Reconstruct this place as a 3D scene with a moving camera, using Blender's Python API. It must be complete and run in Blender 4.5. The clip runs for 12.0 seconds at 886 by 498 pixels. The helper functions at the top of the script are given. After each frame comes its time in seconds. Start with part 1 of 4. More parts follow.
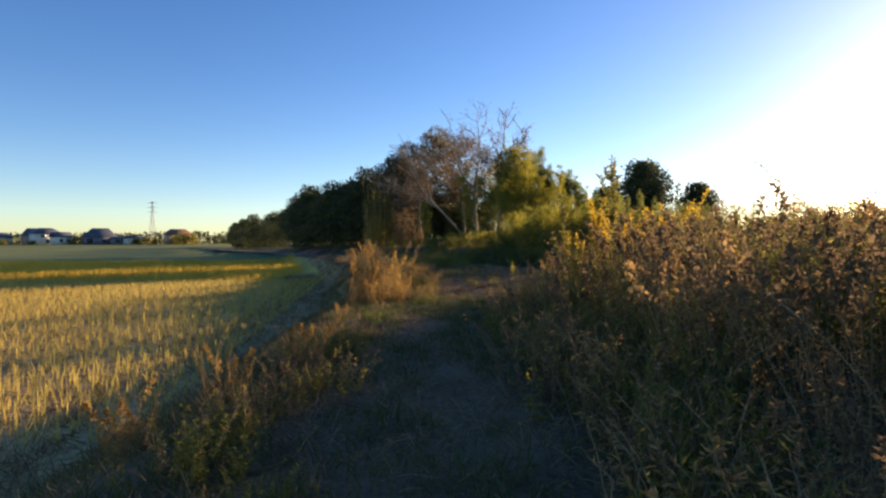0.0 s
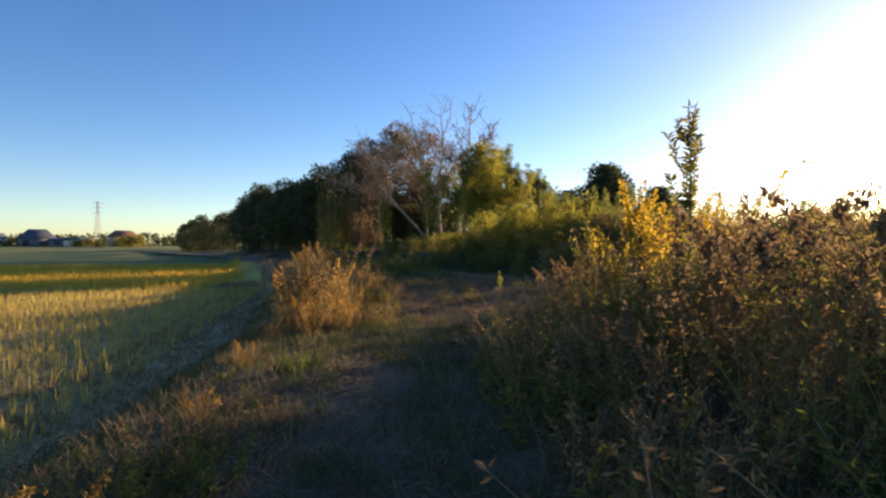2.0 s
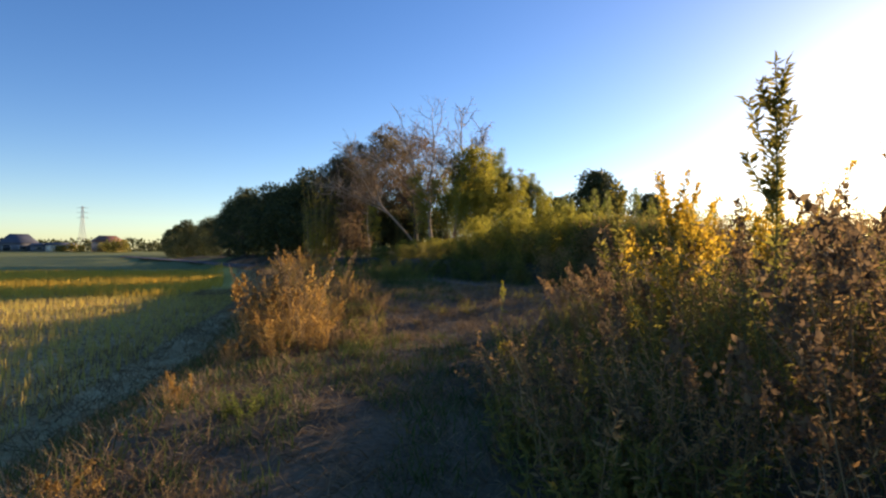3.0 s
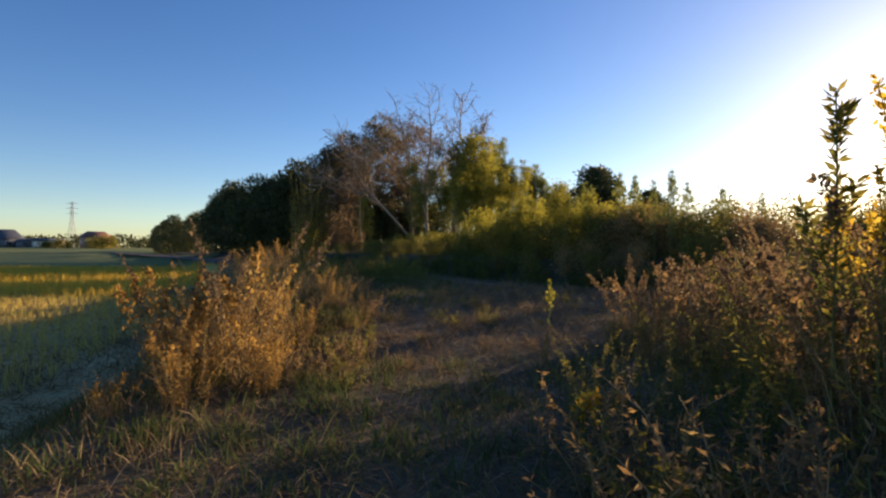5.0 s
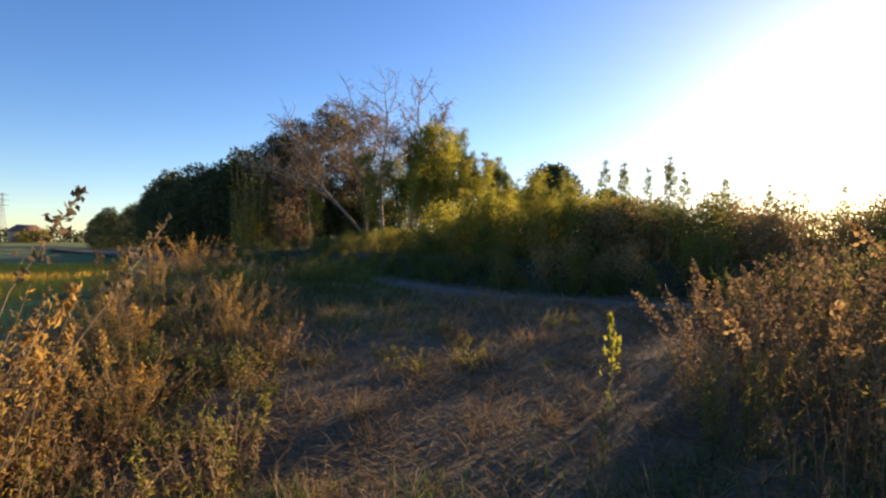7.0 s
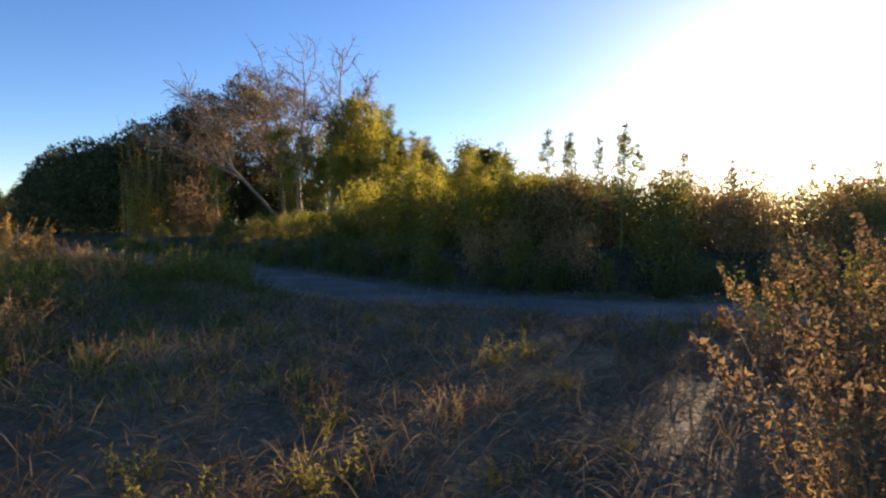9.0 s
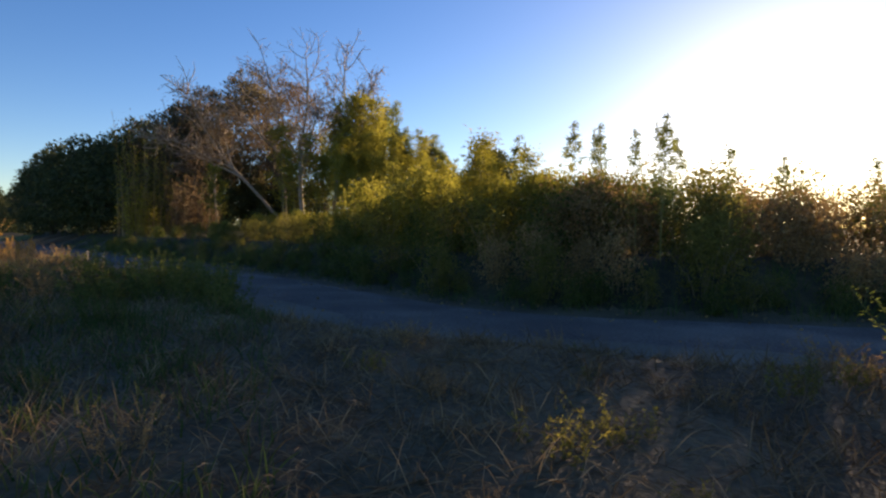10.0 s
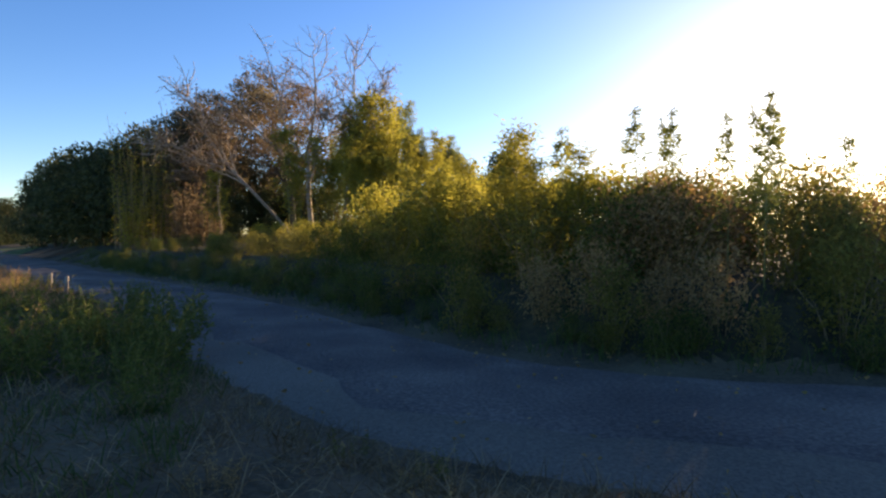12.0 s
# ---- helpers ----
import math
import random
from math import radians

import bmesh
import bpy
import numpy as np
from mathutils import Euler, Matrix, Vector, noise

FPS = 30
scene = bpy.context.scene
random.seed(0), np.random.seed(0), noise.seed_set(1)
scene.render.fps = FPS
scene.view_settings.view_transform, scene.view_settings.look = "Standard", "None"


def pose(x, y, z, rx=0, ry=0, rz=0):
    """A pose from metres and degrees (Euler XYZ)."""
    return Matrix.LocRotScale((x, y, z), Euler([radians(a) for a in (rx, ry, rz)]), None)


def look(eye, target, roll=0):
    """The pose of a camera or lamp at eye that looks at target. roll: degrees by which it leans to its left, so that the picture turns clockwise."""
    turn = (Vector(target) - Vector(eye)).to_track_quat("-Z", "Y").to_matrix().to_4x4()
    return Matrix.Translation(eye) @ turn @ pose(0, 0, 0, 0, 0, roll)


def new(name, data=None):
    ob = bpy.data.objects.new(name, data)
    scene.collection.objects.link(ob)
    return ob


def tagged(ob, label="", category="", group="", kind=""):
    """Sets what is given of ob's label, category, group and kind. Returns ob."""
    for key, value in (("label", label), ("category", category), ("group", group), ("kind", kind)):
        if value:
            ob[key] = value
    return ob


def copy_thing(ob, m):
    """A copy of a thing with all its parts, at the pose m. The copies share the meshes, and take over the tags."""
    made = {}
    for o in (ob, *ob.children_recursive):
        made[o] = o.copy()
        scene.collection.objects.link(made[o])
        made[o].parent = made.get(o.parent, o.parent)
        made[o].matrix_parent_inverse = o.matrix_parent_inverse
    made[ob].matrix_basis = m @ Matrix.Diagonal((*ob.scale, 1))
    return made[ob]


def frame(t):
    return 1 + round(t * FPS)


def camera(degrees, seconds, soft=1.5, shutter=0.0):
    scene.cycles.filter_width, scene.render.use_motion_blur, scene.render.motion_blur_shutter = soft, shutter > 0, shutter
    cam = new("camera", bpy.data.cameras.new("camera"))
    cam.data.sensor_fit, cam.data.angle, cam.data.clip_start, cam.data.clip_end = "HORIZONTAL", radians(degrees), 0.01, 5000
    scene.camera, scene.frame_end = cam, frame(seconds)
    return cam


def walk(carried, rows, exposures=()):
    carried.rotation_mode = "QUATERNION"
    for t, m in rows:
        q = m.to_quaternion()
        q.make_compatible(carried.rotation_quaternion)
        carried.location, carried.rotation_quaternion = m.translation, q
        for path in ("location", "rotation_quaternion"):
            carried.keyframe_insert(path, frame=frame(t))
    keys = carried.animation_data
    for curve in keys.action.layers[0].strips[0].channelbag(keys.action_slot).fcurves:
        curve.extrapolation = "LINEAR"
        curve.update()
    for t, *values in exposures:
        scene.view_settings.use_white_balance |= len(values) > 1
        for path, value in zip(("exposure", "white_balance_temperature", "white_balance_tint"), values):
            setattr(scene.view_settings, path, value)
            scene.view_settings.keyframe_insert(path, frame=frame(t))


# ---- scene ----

# ---------------- camera ----------------
cam = camera(77.0, 12.0, soft=2.3)
# seconds, x, y, z, then degrees about x, y, z
ROWS = [
    (0.0, -0.103, -0.011, 1.38, 89.24, 0.34, -0.56),
    (0.5, -0.158, 0.924, 1.356, 89.28, 0.04, -2.39),
    (1.0, -0.169, 1.93, 1.359, 89.24, 0.02, -3.37),
    (1.5, -0.165, 2.867, 1.351, 89.34, 0.15, -4.05),
    (2.0, -0.109, 3.712, 1.364, 89.54, 0.16, -4.63),
    (2.5, -0.081, 4.461, 1.35, 90.01, -0.02, -5.49),
    (3.0, -0.052, 5.18, 1.336, 90.24, -0.08, -5.69),
    (5.0, -0.012, 8.12, 1.187, 90.01, -0.28, -6.28),
    (5.5, 0.015, 8.95, 1.197, 90.1, -0.39, -7.06),
    (6.0, 0.094, 9.742, 1.213, 90.17, -0.54, -7.51),
    (6.5, 0.187, 10.456, 1.225, 90.12, -0.38, -8.3),
    (7.0, 0.317, 11.113, 1.216, 89.75, -0.67, -10.78),
    (7.5, 0.531, 11.749, 1.201, 89.24, -0.38, -13.23),
    (9.5, 1.469, 14.494, 1.232, 88.29, -0.72, -18.13),
    (10.0, 1.571, 15.228, 1.276, 88.47, -0.94, -17.33),
    (10.5, 1.689, 15.941, 1.334, 87.92, -0.77, -16.68),
    (11.0, 1.777, 16.591, 1.423, 87.91, -0.48, -16.63),
    (11.5, 1.949, 17.132, 1.479, 88.21, -0.13, -16.39),
    (12.0, 2.095, 17.687, 1.518, 88.87, -0.22, -15.84),
]
EXPOSURES = [(0.0, 1.22, 7600, 18), (4.4, 1.15, 7600, 18), (5.0, 0.92, 7600, 18), (5.6, 1.15, 7600, 18), (9.4, 1.32, 7600, 18), (10.4, 0.88, 7600, 18), (11.0, 1.0, 7600, 18), (12.0, 1.45, 7600, 18)]
walk(cam, [(r[0], pose(*r[1:])) for r in ROWS], EXPOSURES)

# ---------------- sky and sun ----------------
SUN_DIR = Vector((0.755, 0.632, 0.178)).normalized()
SUN_EL, SUN_AZ = math.asin(SUN_DIR.z), math.atan2(SUN_DIR.x, SUN_DIR.y)
world = bpy.data.worlds.new("sky")
scene.world = world
world.use_nodes = True
wn = world.node_tree
sky = wn.nodes.new("ShaderNodeTexSky")
sky.sky_type, sky.sun_disc = "NISHITA", False
sky.sun_elevation, sky.sun_rotation = SUN_EL, SUN_AZ
sky.air_density, sky.dust_density, sky.ozone_density = 0.85, 0.28, 2.9
hue = wn.nodes.new("ShaderNodeHueSaturation")
hue.inputs["Hue"].default_value = 0.511
hue.inputs["Saturation"].default_value = 1.21
wn.links.new(sky.outputs[0], hue.inputs["Color"])
background = wn.nodes["Background"]
wn.links.new(hue.outputs[0], background.inputs[0])
background.inputs[1].default_value = 0.114
sun = new("sun", bpy.data.lights.new("sun", "SUN"))
sun.data.energy, sun.data.angle, sun.data.color = 5.0, radians(0.6), (1.0, 0.80, 0.56)
sun.matrix_world = look(SUN_DIR * 100, (0, 0, 0))


# ---------------- materials ----------------
def ramp_material(name, stops, rough=0.85, through_light=0.0, grain=6.0, bump=0.0, island=0.55, coarse=0.35):
    """Colours along a ramp, mixed by chance per leaf or piece, by fine grain and by broad patches."""
    m = bpy.data.materials.new(name)
    m.use_nodes = True
    nt = m.node_tree
    b = nt.nodes["Principled BSDF"]
    b.inputs["Roughness"].default_value = rough
    b.inputs["Specular IOR Level"].default_value = 0.25
    where = nt.nodes.new("ShaderNodeNewGeometry")
    fine = nt.nodes.new("ShaderNodeTexNoise")
    fine.inputs["Scale"].default_value, fine.inputs["Detail"].default_value = grain, 6.0
    broad = nt.nodes.new("ShaderNodeTexNoise")
    broad.inputs["Scale"].default_value, broad.inputs["Detail"].default_value = coarse, 3.0
    for n in (fine, broad):
        nt.links.new(where.outputs["Position"], n.inputs["Vector"])
    mix = nt.nodes.new("ShaderNodeMix")
    mix.inputs[0].default_value = 0.5
    nt.links.new(fine.outputs[0], mix.inputs[2])
    nt.links.new(broad.outputs[0], mix.inputs[3])
    spread = nt.nodes.new("ShaderNodeMapRange")
    spread.inputs[1].default_value, spread.inputs[2].default_value = 0.32, 0.68
    nt.links.new(mix.outputs[0], spread.inputs[0])
    mix2 = nt.nodes.new("ShaderNodeMix")
    mix2.inputs[0].default_value = island
    nt.links.new(spread.outputs[0], mix2.inputs[2])
    nt.links.new(where.outputs["Random Per Island"], mix2.inputs[3])
    ramp = nt.nodes.new("ShaderNodeValToRGB")
    els = ramp.color_ramp.elements
    while len(els) < len(stops):
        els.new(0.5)
    for e, (p, c) in zip(els, stops):
        e.position, e.color = p, (*c, 1)
    nt.links.new(mix2.outputs[0], ramp.inputs[0])
    nt.links.new(ramp.outputs[0], b.inputs["Base Color"])
    if bump:
        bp = nt.nodes.new("ShaderNodeBump")
        bp.inputs["Strength"].default_value, bp.inputs["Distance"].default_value = bump, 0.04
        nt.links.new(fine.outputs[0], bp.inputs["Height"])
        nt.links.new(bp.outputs[0], b.inputs["Normal"])
    if through_light:
        tr = nt.nodes.new("ShaderNodeBsdfTranslucent")
        nt.links.new(ramp.outputs[0], tr.inputs[0])
        sh = nt.nodes.new("ShaderNodeMixShader")
        sh.inputs[0].default_value = through_light
        nt.links.new(b.outputs[0], sh.inputs[1])
        nt.links.new(tr.outputs[0], sh.inputs[2])
        nt.links.new(sh.outputs[0], nt.nodes["Material Output"].inputs[0])
    return m


M = {}
M["bank"] = ramp_material("bank_earth", [(0.1, (0.05, 0.036, 0.02)), (0.5, (0.11, 0.08, 0.043)), (0.9, (0.16, 0.118, 0.065))], grain=22, bump=0.4, island=0.0, coarse=0.8)
M["field"] = ramp_material("field_straw", [(0.1, (0.24, 0.165, 0.07)), (0.5, (0.40, 0.285, 0.12)), (0.9, (0.54, 0.40, 0.19))], grain=14, bump=0.7, island=0.0, coarse=0.5)
M["meadow"] = ramp_material("green_strip", [(0.1, (0.075, 0.10, 0.02)), (0.5, (0.12, 0.15, 0.03)), (0.9, (0.22, 0.21, 0.05))], grain=1.2, bump=0.3, island=0.0, coarse=0.06)
M["rice_soil"] = ramp_material("ripe_field", [(0.1, (0.40, 0.25, 0.04)), (0.5, (0.56, 0.36, 0.06)), (0.9, (0.64, 0.43, 0.09))], grain=5, bump=0.3, island=0.0, coarse=0.1)
M["wood_floor"] = ramp_material("forest_floor", [(0.1, (0.02, 0.018, 0.01)), (0.5, (0.05, 0.042, 0.022)), (0.9, (0.10, 0.08, 0.035))], grain=6, bump=0.6, island=0.0)
M["asphalt"] = ramp_material("worn_asphalt", [(0.1, (0.066, 0.055, 0.048)), (0.5, (0.125, 0.105, 0.09)), (0.9, (0.23, 0.195, 0.16))], rough=0.8, grain=28, bump=0.9, island=0.0, coarse=0.7)
M["gravel"] = ramp_material("sandy_edge", [(0.1, (0.10, 0.085, 0.065)), (0.9, (0.23, 0.195, 0.15))], grain=40, bump=0.5, island=0.0)
M["straw"] = ramp_material("dry_straw", [(0.05, (0.06, 0.038, 0.018)), (0.5, (0.20, 0.132, 0.066)), (0.95, (0.46, 0.34, 0.19))], through_light=0.25, grain=3)
M["stubble"] = ramp_material("rice_stubble", [(0.05, (0.42, 0.29, 0.08)), (0.5, (0.56, 0.42, 0.11)), (0.95, (0.42, 0.40, 0.09))], through_light=0.62, grain=2)
M["rice"] = ramp_material("ripe_rice", [(0.05, (0.50, 0.30, 0.045)), (0.5, (0.64, 0.41, 0.06)), (0.95, (0.70, 0.48, 0.10))], through_light=0.62, grain=2)
M["grass"] = ramp_material("low_grass", [(0.05, (0.035, 0.06, 0.015)), (0.5, (0.07, 0.11, 0.025)), (0.95, (0.18, 0.17, 0.06))], through_light=0.3, grain=2)
M["stem"] = ramp_material("dry_stem", [(0.05, (0.12, 0.075, 0.035)), (0.5, (0.24, 0.165, 0.08)), (0.95, (0.36, 0.28, 0.15))], grain=8)
M["green_stem"] = ramp_material("green_stem", [(0.05, (0.08, 0.10, 0.03)), (0.95, (0.20, 0.19, 0.06))], grain=8)
M["leaf_brown"] = ramp_material("withered_leaf", [(0.05, (0.20, 0.11, 0.045)), (0.45, (0.37, 0.225, 0.09)), (0.75, (0.47, 0.31, 0.13)), (0.95, (0.32, 0.27, 0.07))], through_light=0.48, grain=2)
M["leaf_gold"] = ramp_material("golden_leaf", [(0.05, (0.20, 0.10, 0.03)), (0.45, (0.36, 0.21, 0.06)), (0.75, (0.46, 0.30, 0.09)), (0.95, (0.24, 0.24, 0.055))], through_light=0.62, grain=2)
M["leaf_olive"] = ramp_material("olive_leaf", [(0.05, (0.10, 0.085, 0.022)), (0.45, (0.19, 0.175, 0.04)), (0.8, (0.30, 0.25, 0.055)), (0.95, (0.38, 0.25, 0.07))], through_light=0.62, grain=2)
M["leaf_green"] = ramp_material("green_leaf", [(0.05, (0.06, 0.075, 0.018)), (0.5, (0.12, 0.15, 0.032)), (0.95, (0.24, 0.24, 0.055))], through_light=0.62, grain=2)
M["leaf_lime"] = ramp_material("yellow_green_leaf", [(0.05, (0.16, 0.155, 0.022)), (0.5, (0.29, 0.27, 0.04)), (0.95, (0.43, 0.36, 0.07))], through_light=0.62, grain=1.5)
M["leaf_dark"] = ramp_material("evergreen_leaf", [(0.05, (0.04, 0.05, 0.02)), (0.5, (0.075, 0.09, 0.034)), (0.95, (0.15, 0.15, 0.05))], through_light=0.35, grain=1, rough=0.6)
M["leaf_russet"] = ramp_material("russet_leaf", [(0.05, (0.09, 0.06, 0.036)), (0.5, (0.17, 0.115, 0.065)), (0.95, (0.25, 0.18, 0.09))], through_light=0.48, grain=1)
# Paler and browner than evergreen_leaf: sunlight on the crown is put into the colour.
M["leaf_sunlit"] = ramp_material("sunlit_olive_leaf", [(0.05, (0.07, 0.065, 0.04)), (0.5, (0.13, 0.11, 0.065)), (0.95, (0.21, 0.17, 0.10))], through_light=0.55, grain=1)
M["bamboo_leaf"] = ramp_material("bamboo_leaf", [(0.05, (0.10, 0.12, 0.035)), (0.5, (0.19, 0.215, 0.055)), (0.95, (0.31, 0.30, 0.08))], through_light=0.62, grain=1)
M["culm"] = ramp_material("bamboo_culm", [(0.05, (0.13, 0.16, 0.04)), (0.95, (0.30, 0.28, 0.10))], rough=0.5, grain=4)
M["bloom"] = ramp_material("goldenrod_bloom", [(0.05, (0.40, 0.25, 0.03)), (0.5, (0.58, 0.38, 0.04)), (0.95, (0.68, 0.48, 0.09))], through_light=0.62, grain=5)
M["pale_bark"] = ramp_material("pale_bark", [(0.1, (0.20, 0.155, 0.11)), (0.5, (0.33, 0.265, 0.195)), (0.9, (0.45, 0.38, 0.29))], grain=9, bump=0.5, island=0.1)
M["bark"] = ramp_material("dark_bark", [(0.1, (0.05, 0.038, 0.026)), (0.9, (0.17, 0.13, 0.09))], grain=9, bump=0.6, island=0.1)
M["white_wall"] = ramp_material("cream_render", [(0.1, (0.60, 0.54, 0.44)), (0.9, (0.76, 0.71, 0.62))], grain=2, island=0)
M["pink_wall"] = ramp_material("brown_siding", [(0.1, (0.34, 0.22, 0.16)), (0.9, (0.46, 0.33, 0.26))], grain=2, island=0)
M["grey_wall"] = ramp_material("grey_siding", [(0.1, (0.13, 0.14, 0.16)), (0.9, (0.22, 0.23, 0.26))], grain=2, island=0)
M["dark_roof"] = ramp_material("slate_tile", [(0.1, (0.055, 0.06, 0.075)), (0.9, (0.11, 0.12, 0.14))], grain=3, rough=0.5, island=0)
M["red_roof"] = ramp_material("red_tile", [(0.1, (0.17, 0.075, 0.05)), (0.9, (0.27, 0.13, 0.09))], grain=3, rough=0.6, island=0)
M["steel"] = ramp_material("galvanised_steel", [(0.1, (0.30, 0.31, 0.32)), (0.9, (0.45, 0.46, 0.47))], grain=3, rough=0.5, island=0)
M["pane"] = ramp_material("window_glass", [(0.1, (0.03, 0.035, 0.04)), (0.9, (0.06, 0.065, 0.07))], grain=1, rough=0.08, island=0)
M["old_wood"] = ramp_material("weathered_wood", [(0.1, (0.16, 0.13, 0.10)), (0.9, (0.34, 0.29, 0.22))], grain=12, bump=0.4, island=0)

rng = np.random.default_rng(7)


# ---------------- mesh helpers ----------------
def mesh_np(name, verts, tris):
    verts, tris = np.asarray(verts, np.float32), np.asarray(tris, np.int32)
    me = bpy.data.meshes.new(name)
    me.vertices.add(len(verts))
    me.vertices.foreach_set("co", verts.ravel())
    me.loops.add(tris.size)
    me.loops.foreach_set("vertex_index", tris.ravel())
    me.polygons.add(len(tris))
    me.polygons.foreach_set("loop_start", np.arange(0, tris.size, 3, dtype=np.int32))
    me.polygons.foreach_set("loop_total", np.full(len(tris), 3, np.int32))
    me.update(calc_edges=True)
    return me


def joined(pieces):
    vs, ts, n = [], [], 0
    for v, t in pieces:
        if len(v):
            vs.append(v)
            ts.append(np.asarray(t) + n)
            n += len(v)
    return np.concatenate(vs), np.concatenate(ts)


def part(name, geo, material, parent=None, label="", smooth=False):
    me = mesh_np(name, *geo)
    me.materials.append(M[material])
    if smooth:
        me.polygons.foreach_set("use_smooth", np.ones(len(me.polygons), bool))
    ob = new(name, me)
    if parent:
        ob.parent = parent
    return tagged(ob, label)


def thing(name, label, category, group="", m=None):
    ob = new(name)
    ob.empty_display_size = 0.2
    if m:
        ob.matrix_basis = m
    return tagged(ob, label, category, group)


def unit(v):
    return v / np.maximum(np.linalg.norm(v, axis=-1, keepdims=True), 1e-9)


def blades(base, tip, width, sag=0.15, r=rng):
    """Bent grass blades from base to tip."""
    n = len(base)
    d = tip - base
    side = np.cross(d, r.normal(size=(n, 3)))
    side = unit(side) * np.asarray(width).reshape(-1, 1) * 0.5
    mid = base + d * 0.55 + np.array([0, 0, 1]) * (np.linalg.norm(d, axis=1) * sag)[:, None]
    v = np.stack([base - side, base + side, mid - side * 0.75, mid + side * 0.75, tip], 1).reshape(-1, 3)
    t = (np.arange(n)[:, None, None] * 5 + np.array([[0, 1, 3], [0, 3, 2], [2, 3, 4]])[None]).reshape(-1, 3)
    return v, t


def leaves(at, aim, length, width, r=rng):
    """Pointed leaves, folded a little along the midrib: four triangles each."""
    n = len(at)
    aim = unit(aim)
    side = unit(np.cross(aim, r.normal(size=(n, 3))))
    up = np.cross(side, aim)
    L, W = np.asarray(length).reshape(-1, 1), np.asarray(width).reshape(-1, 1) * 0.5
    mid = at + aim * L * 0.45 + up * W * 0.35
    tip = at + aim * L - up * L * 0.12
    v = np.stack([at, mid + side * W, tip, mid - side * W], 1).reshape(-1, 3)
    t = (np.arange(n)[:, None, None] * 4 + np.array([[0, 1, 2], [0, 2, 3]])[None]).reshape(-1, 3)
    return v, t


def tube(points, radii, sides=5):
    """A tapered tube along points."""
    p = np.asarray(points, float)
    d = np.gradient(p, axis=0)
    d = unit(d)
    ref = np.where(np.abs(d[:, 2:3]) > 0.9, np.array([[1.0, 0, 0]]), np.array([[0, 0, 1.0]]))
    a = unit(np.cross(d, ref))
    b = np.cross(d, a)
    ang = np.arange(sides) * 2 * np.pi / sides
    ring = a[:, None] * np.cos(ang)[None, :, None] + b[:, None] * np.sin(ang)[None, :, None]
    v = (p[:, None] + ring * np.asarray(radii, float)[:, None, None]).reshape(-1, 3)
    t = []
    for k in range(len(p) - 1):
        for s in range(sides):
            i, j = k * sides + s, k * sides + (s + 1) % sides
            t += [(i, j, j + sides), (i, j + sides, i + sides)]
    for s in range(1, sides - 1):
        t.append(((len(p) - 1) * sides, (len(p) - 1) * sides + s, (len(p) - 1) * sides + s + 1))
    return v, np.array(t)


def box(x0, y0, z0, x1, y1, z1):
    v = np.array([(x, y, z) for z in (z0, z1) for y in (y0, y1) for x in (x0, x1)], float)
    q = [(0, 2, 3, 1), (4, 5, 7, 6), (0, 1, 5, 4), (2, 6, 7, 3), (0, 4, 6, 2), (1, 3, 7, 5)]
    t = [tri for a, b, c, d in q for tri in ((a, b, c), (a, c, d))]
    return v, np.array(t)


# ---------------- the lie of the land ----------------
ROAD = [(90, -8), (40, 9), (20, 15.6), (12, 18.6), (8.0, 20.3), (5.3, 21.7), (3.8, 23.1), (2.4, 26.0), (0.8, 30.0), (-2.3, 36.0), (-6.6, 43.8), (-9.8, 50.5), (-14.5, 60), (-26, 82), (-60, 140)]
ROAD_HALF = 1.6


def smooth_line(pts, step=0.5):
    p = np.array(pts, float)
    out = []
    for i in range(len(p) - 1):
        a, b, c, d = p[max(i - 1, 0)], p[i], p[i + 1], p[min(i + 2, len(p) - 1)]
        m0, m1 = (c - a) / 2, (d - b) / 2
        if i == 0:
            m0 = c - b
        k = max(2, int(np.linalg.norm(c - b) / step))
        s = np.linspace(0, 1, k, endpoint=False)[:, None]
        out.append((2 * s**3 - 3 * s**2 + 1) * b + (s**3 - 2 * s**2 + s) * m0 + (3 * s**2 - 2 * s**3) * c + (s**3 - s**2) * m1)
    return np.concatenate(out + [p[-1:]])


ROAD_LINE = smooth_line(ROAD)


def road_distance(x, y):
    """Signed distance from the road's middle line: positive on its far side, towards the grove."""
    x, y = np.asarray(x, float), np.asarray(y, float)
    best, sign = np.full(x.shape, 1e9), np.ones(x.shape)
    for (ax, ay), (bx, by) in zip(ROAD_LINE[:-1:2], ROAD_LINE[2::2]):
        dx, dy = bx - ax, by - ay
        s = np.clip(((x - ax) * dx + (y - ay) * dy) / (dx * dx + dy * dy), 0, 1)
        ex, ey = x - ax - s * dx, y - ay - s * dy
        d = np.hypot(ex, ey)
        near = d < best
        best = np.where(near, d, best)
        sign = np.where(near, np.sign(ey * dx - ex * dy), sign)
    return best * -sign


def step01(v, a, b):
    s = np.clip((v - a) / (b - a), 0, 1)
    return s * s * (3 - 2 * s)


def bank_edge(y):
    return np.interp(y, [-30, -5, 16, 25, 43, 60, 100, 300], [-2.2, -1.7, -1.9, -3.6, -8.6, -13.5, -27, -95])


def bumps(x, y):
    return 0.5 * np.sin(1.7 * x + 0.9 * y) * np.sin(1.3 * y - 0.6 * x + 1) + 0.3 * np.sin(4.1 * x - 2.3 * y) * np.sin(3.7 * y + 1.9 * x)


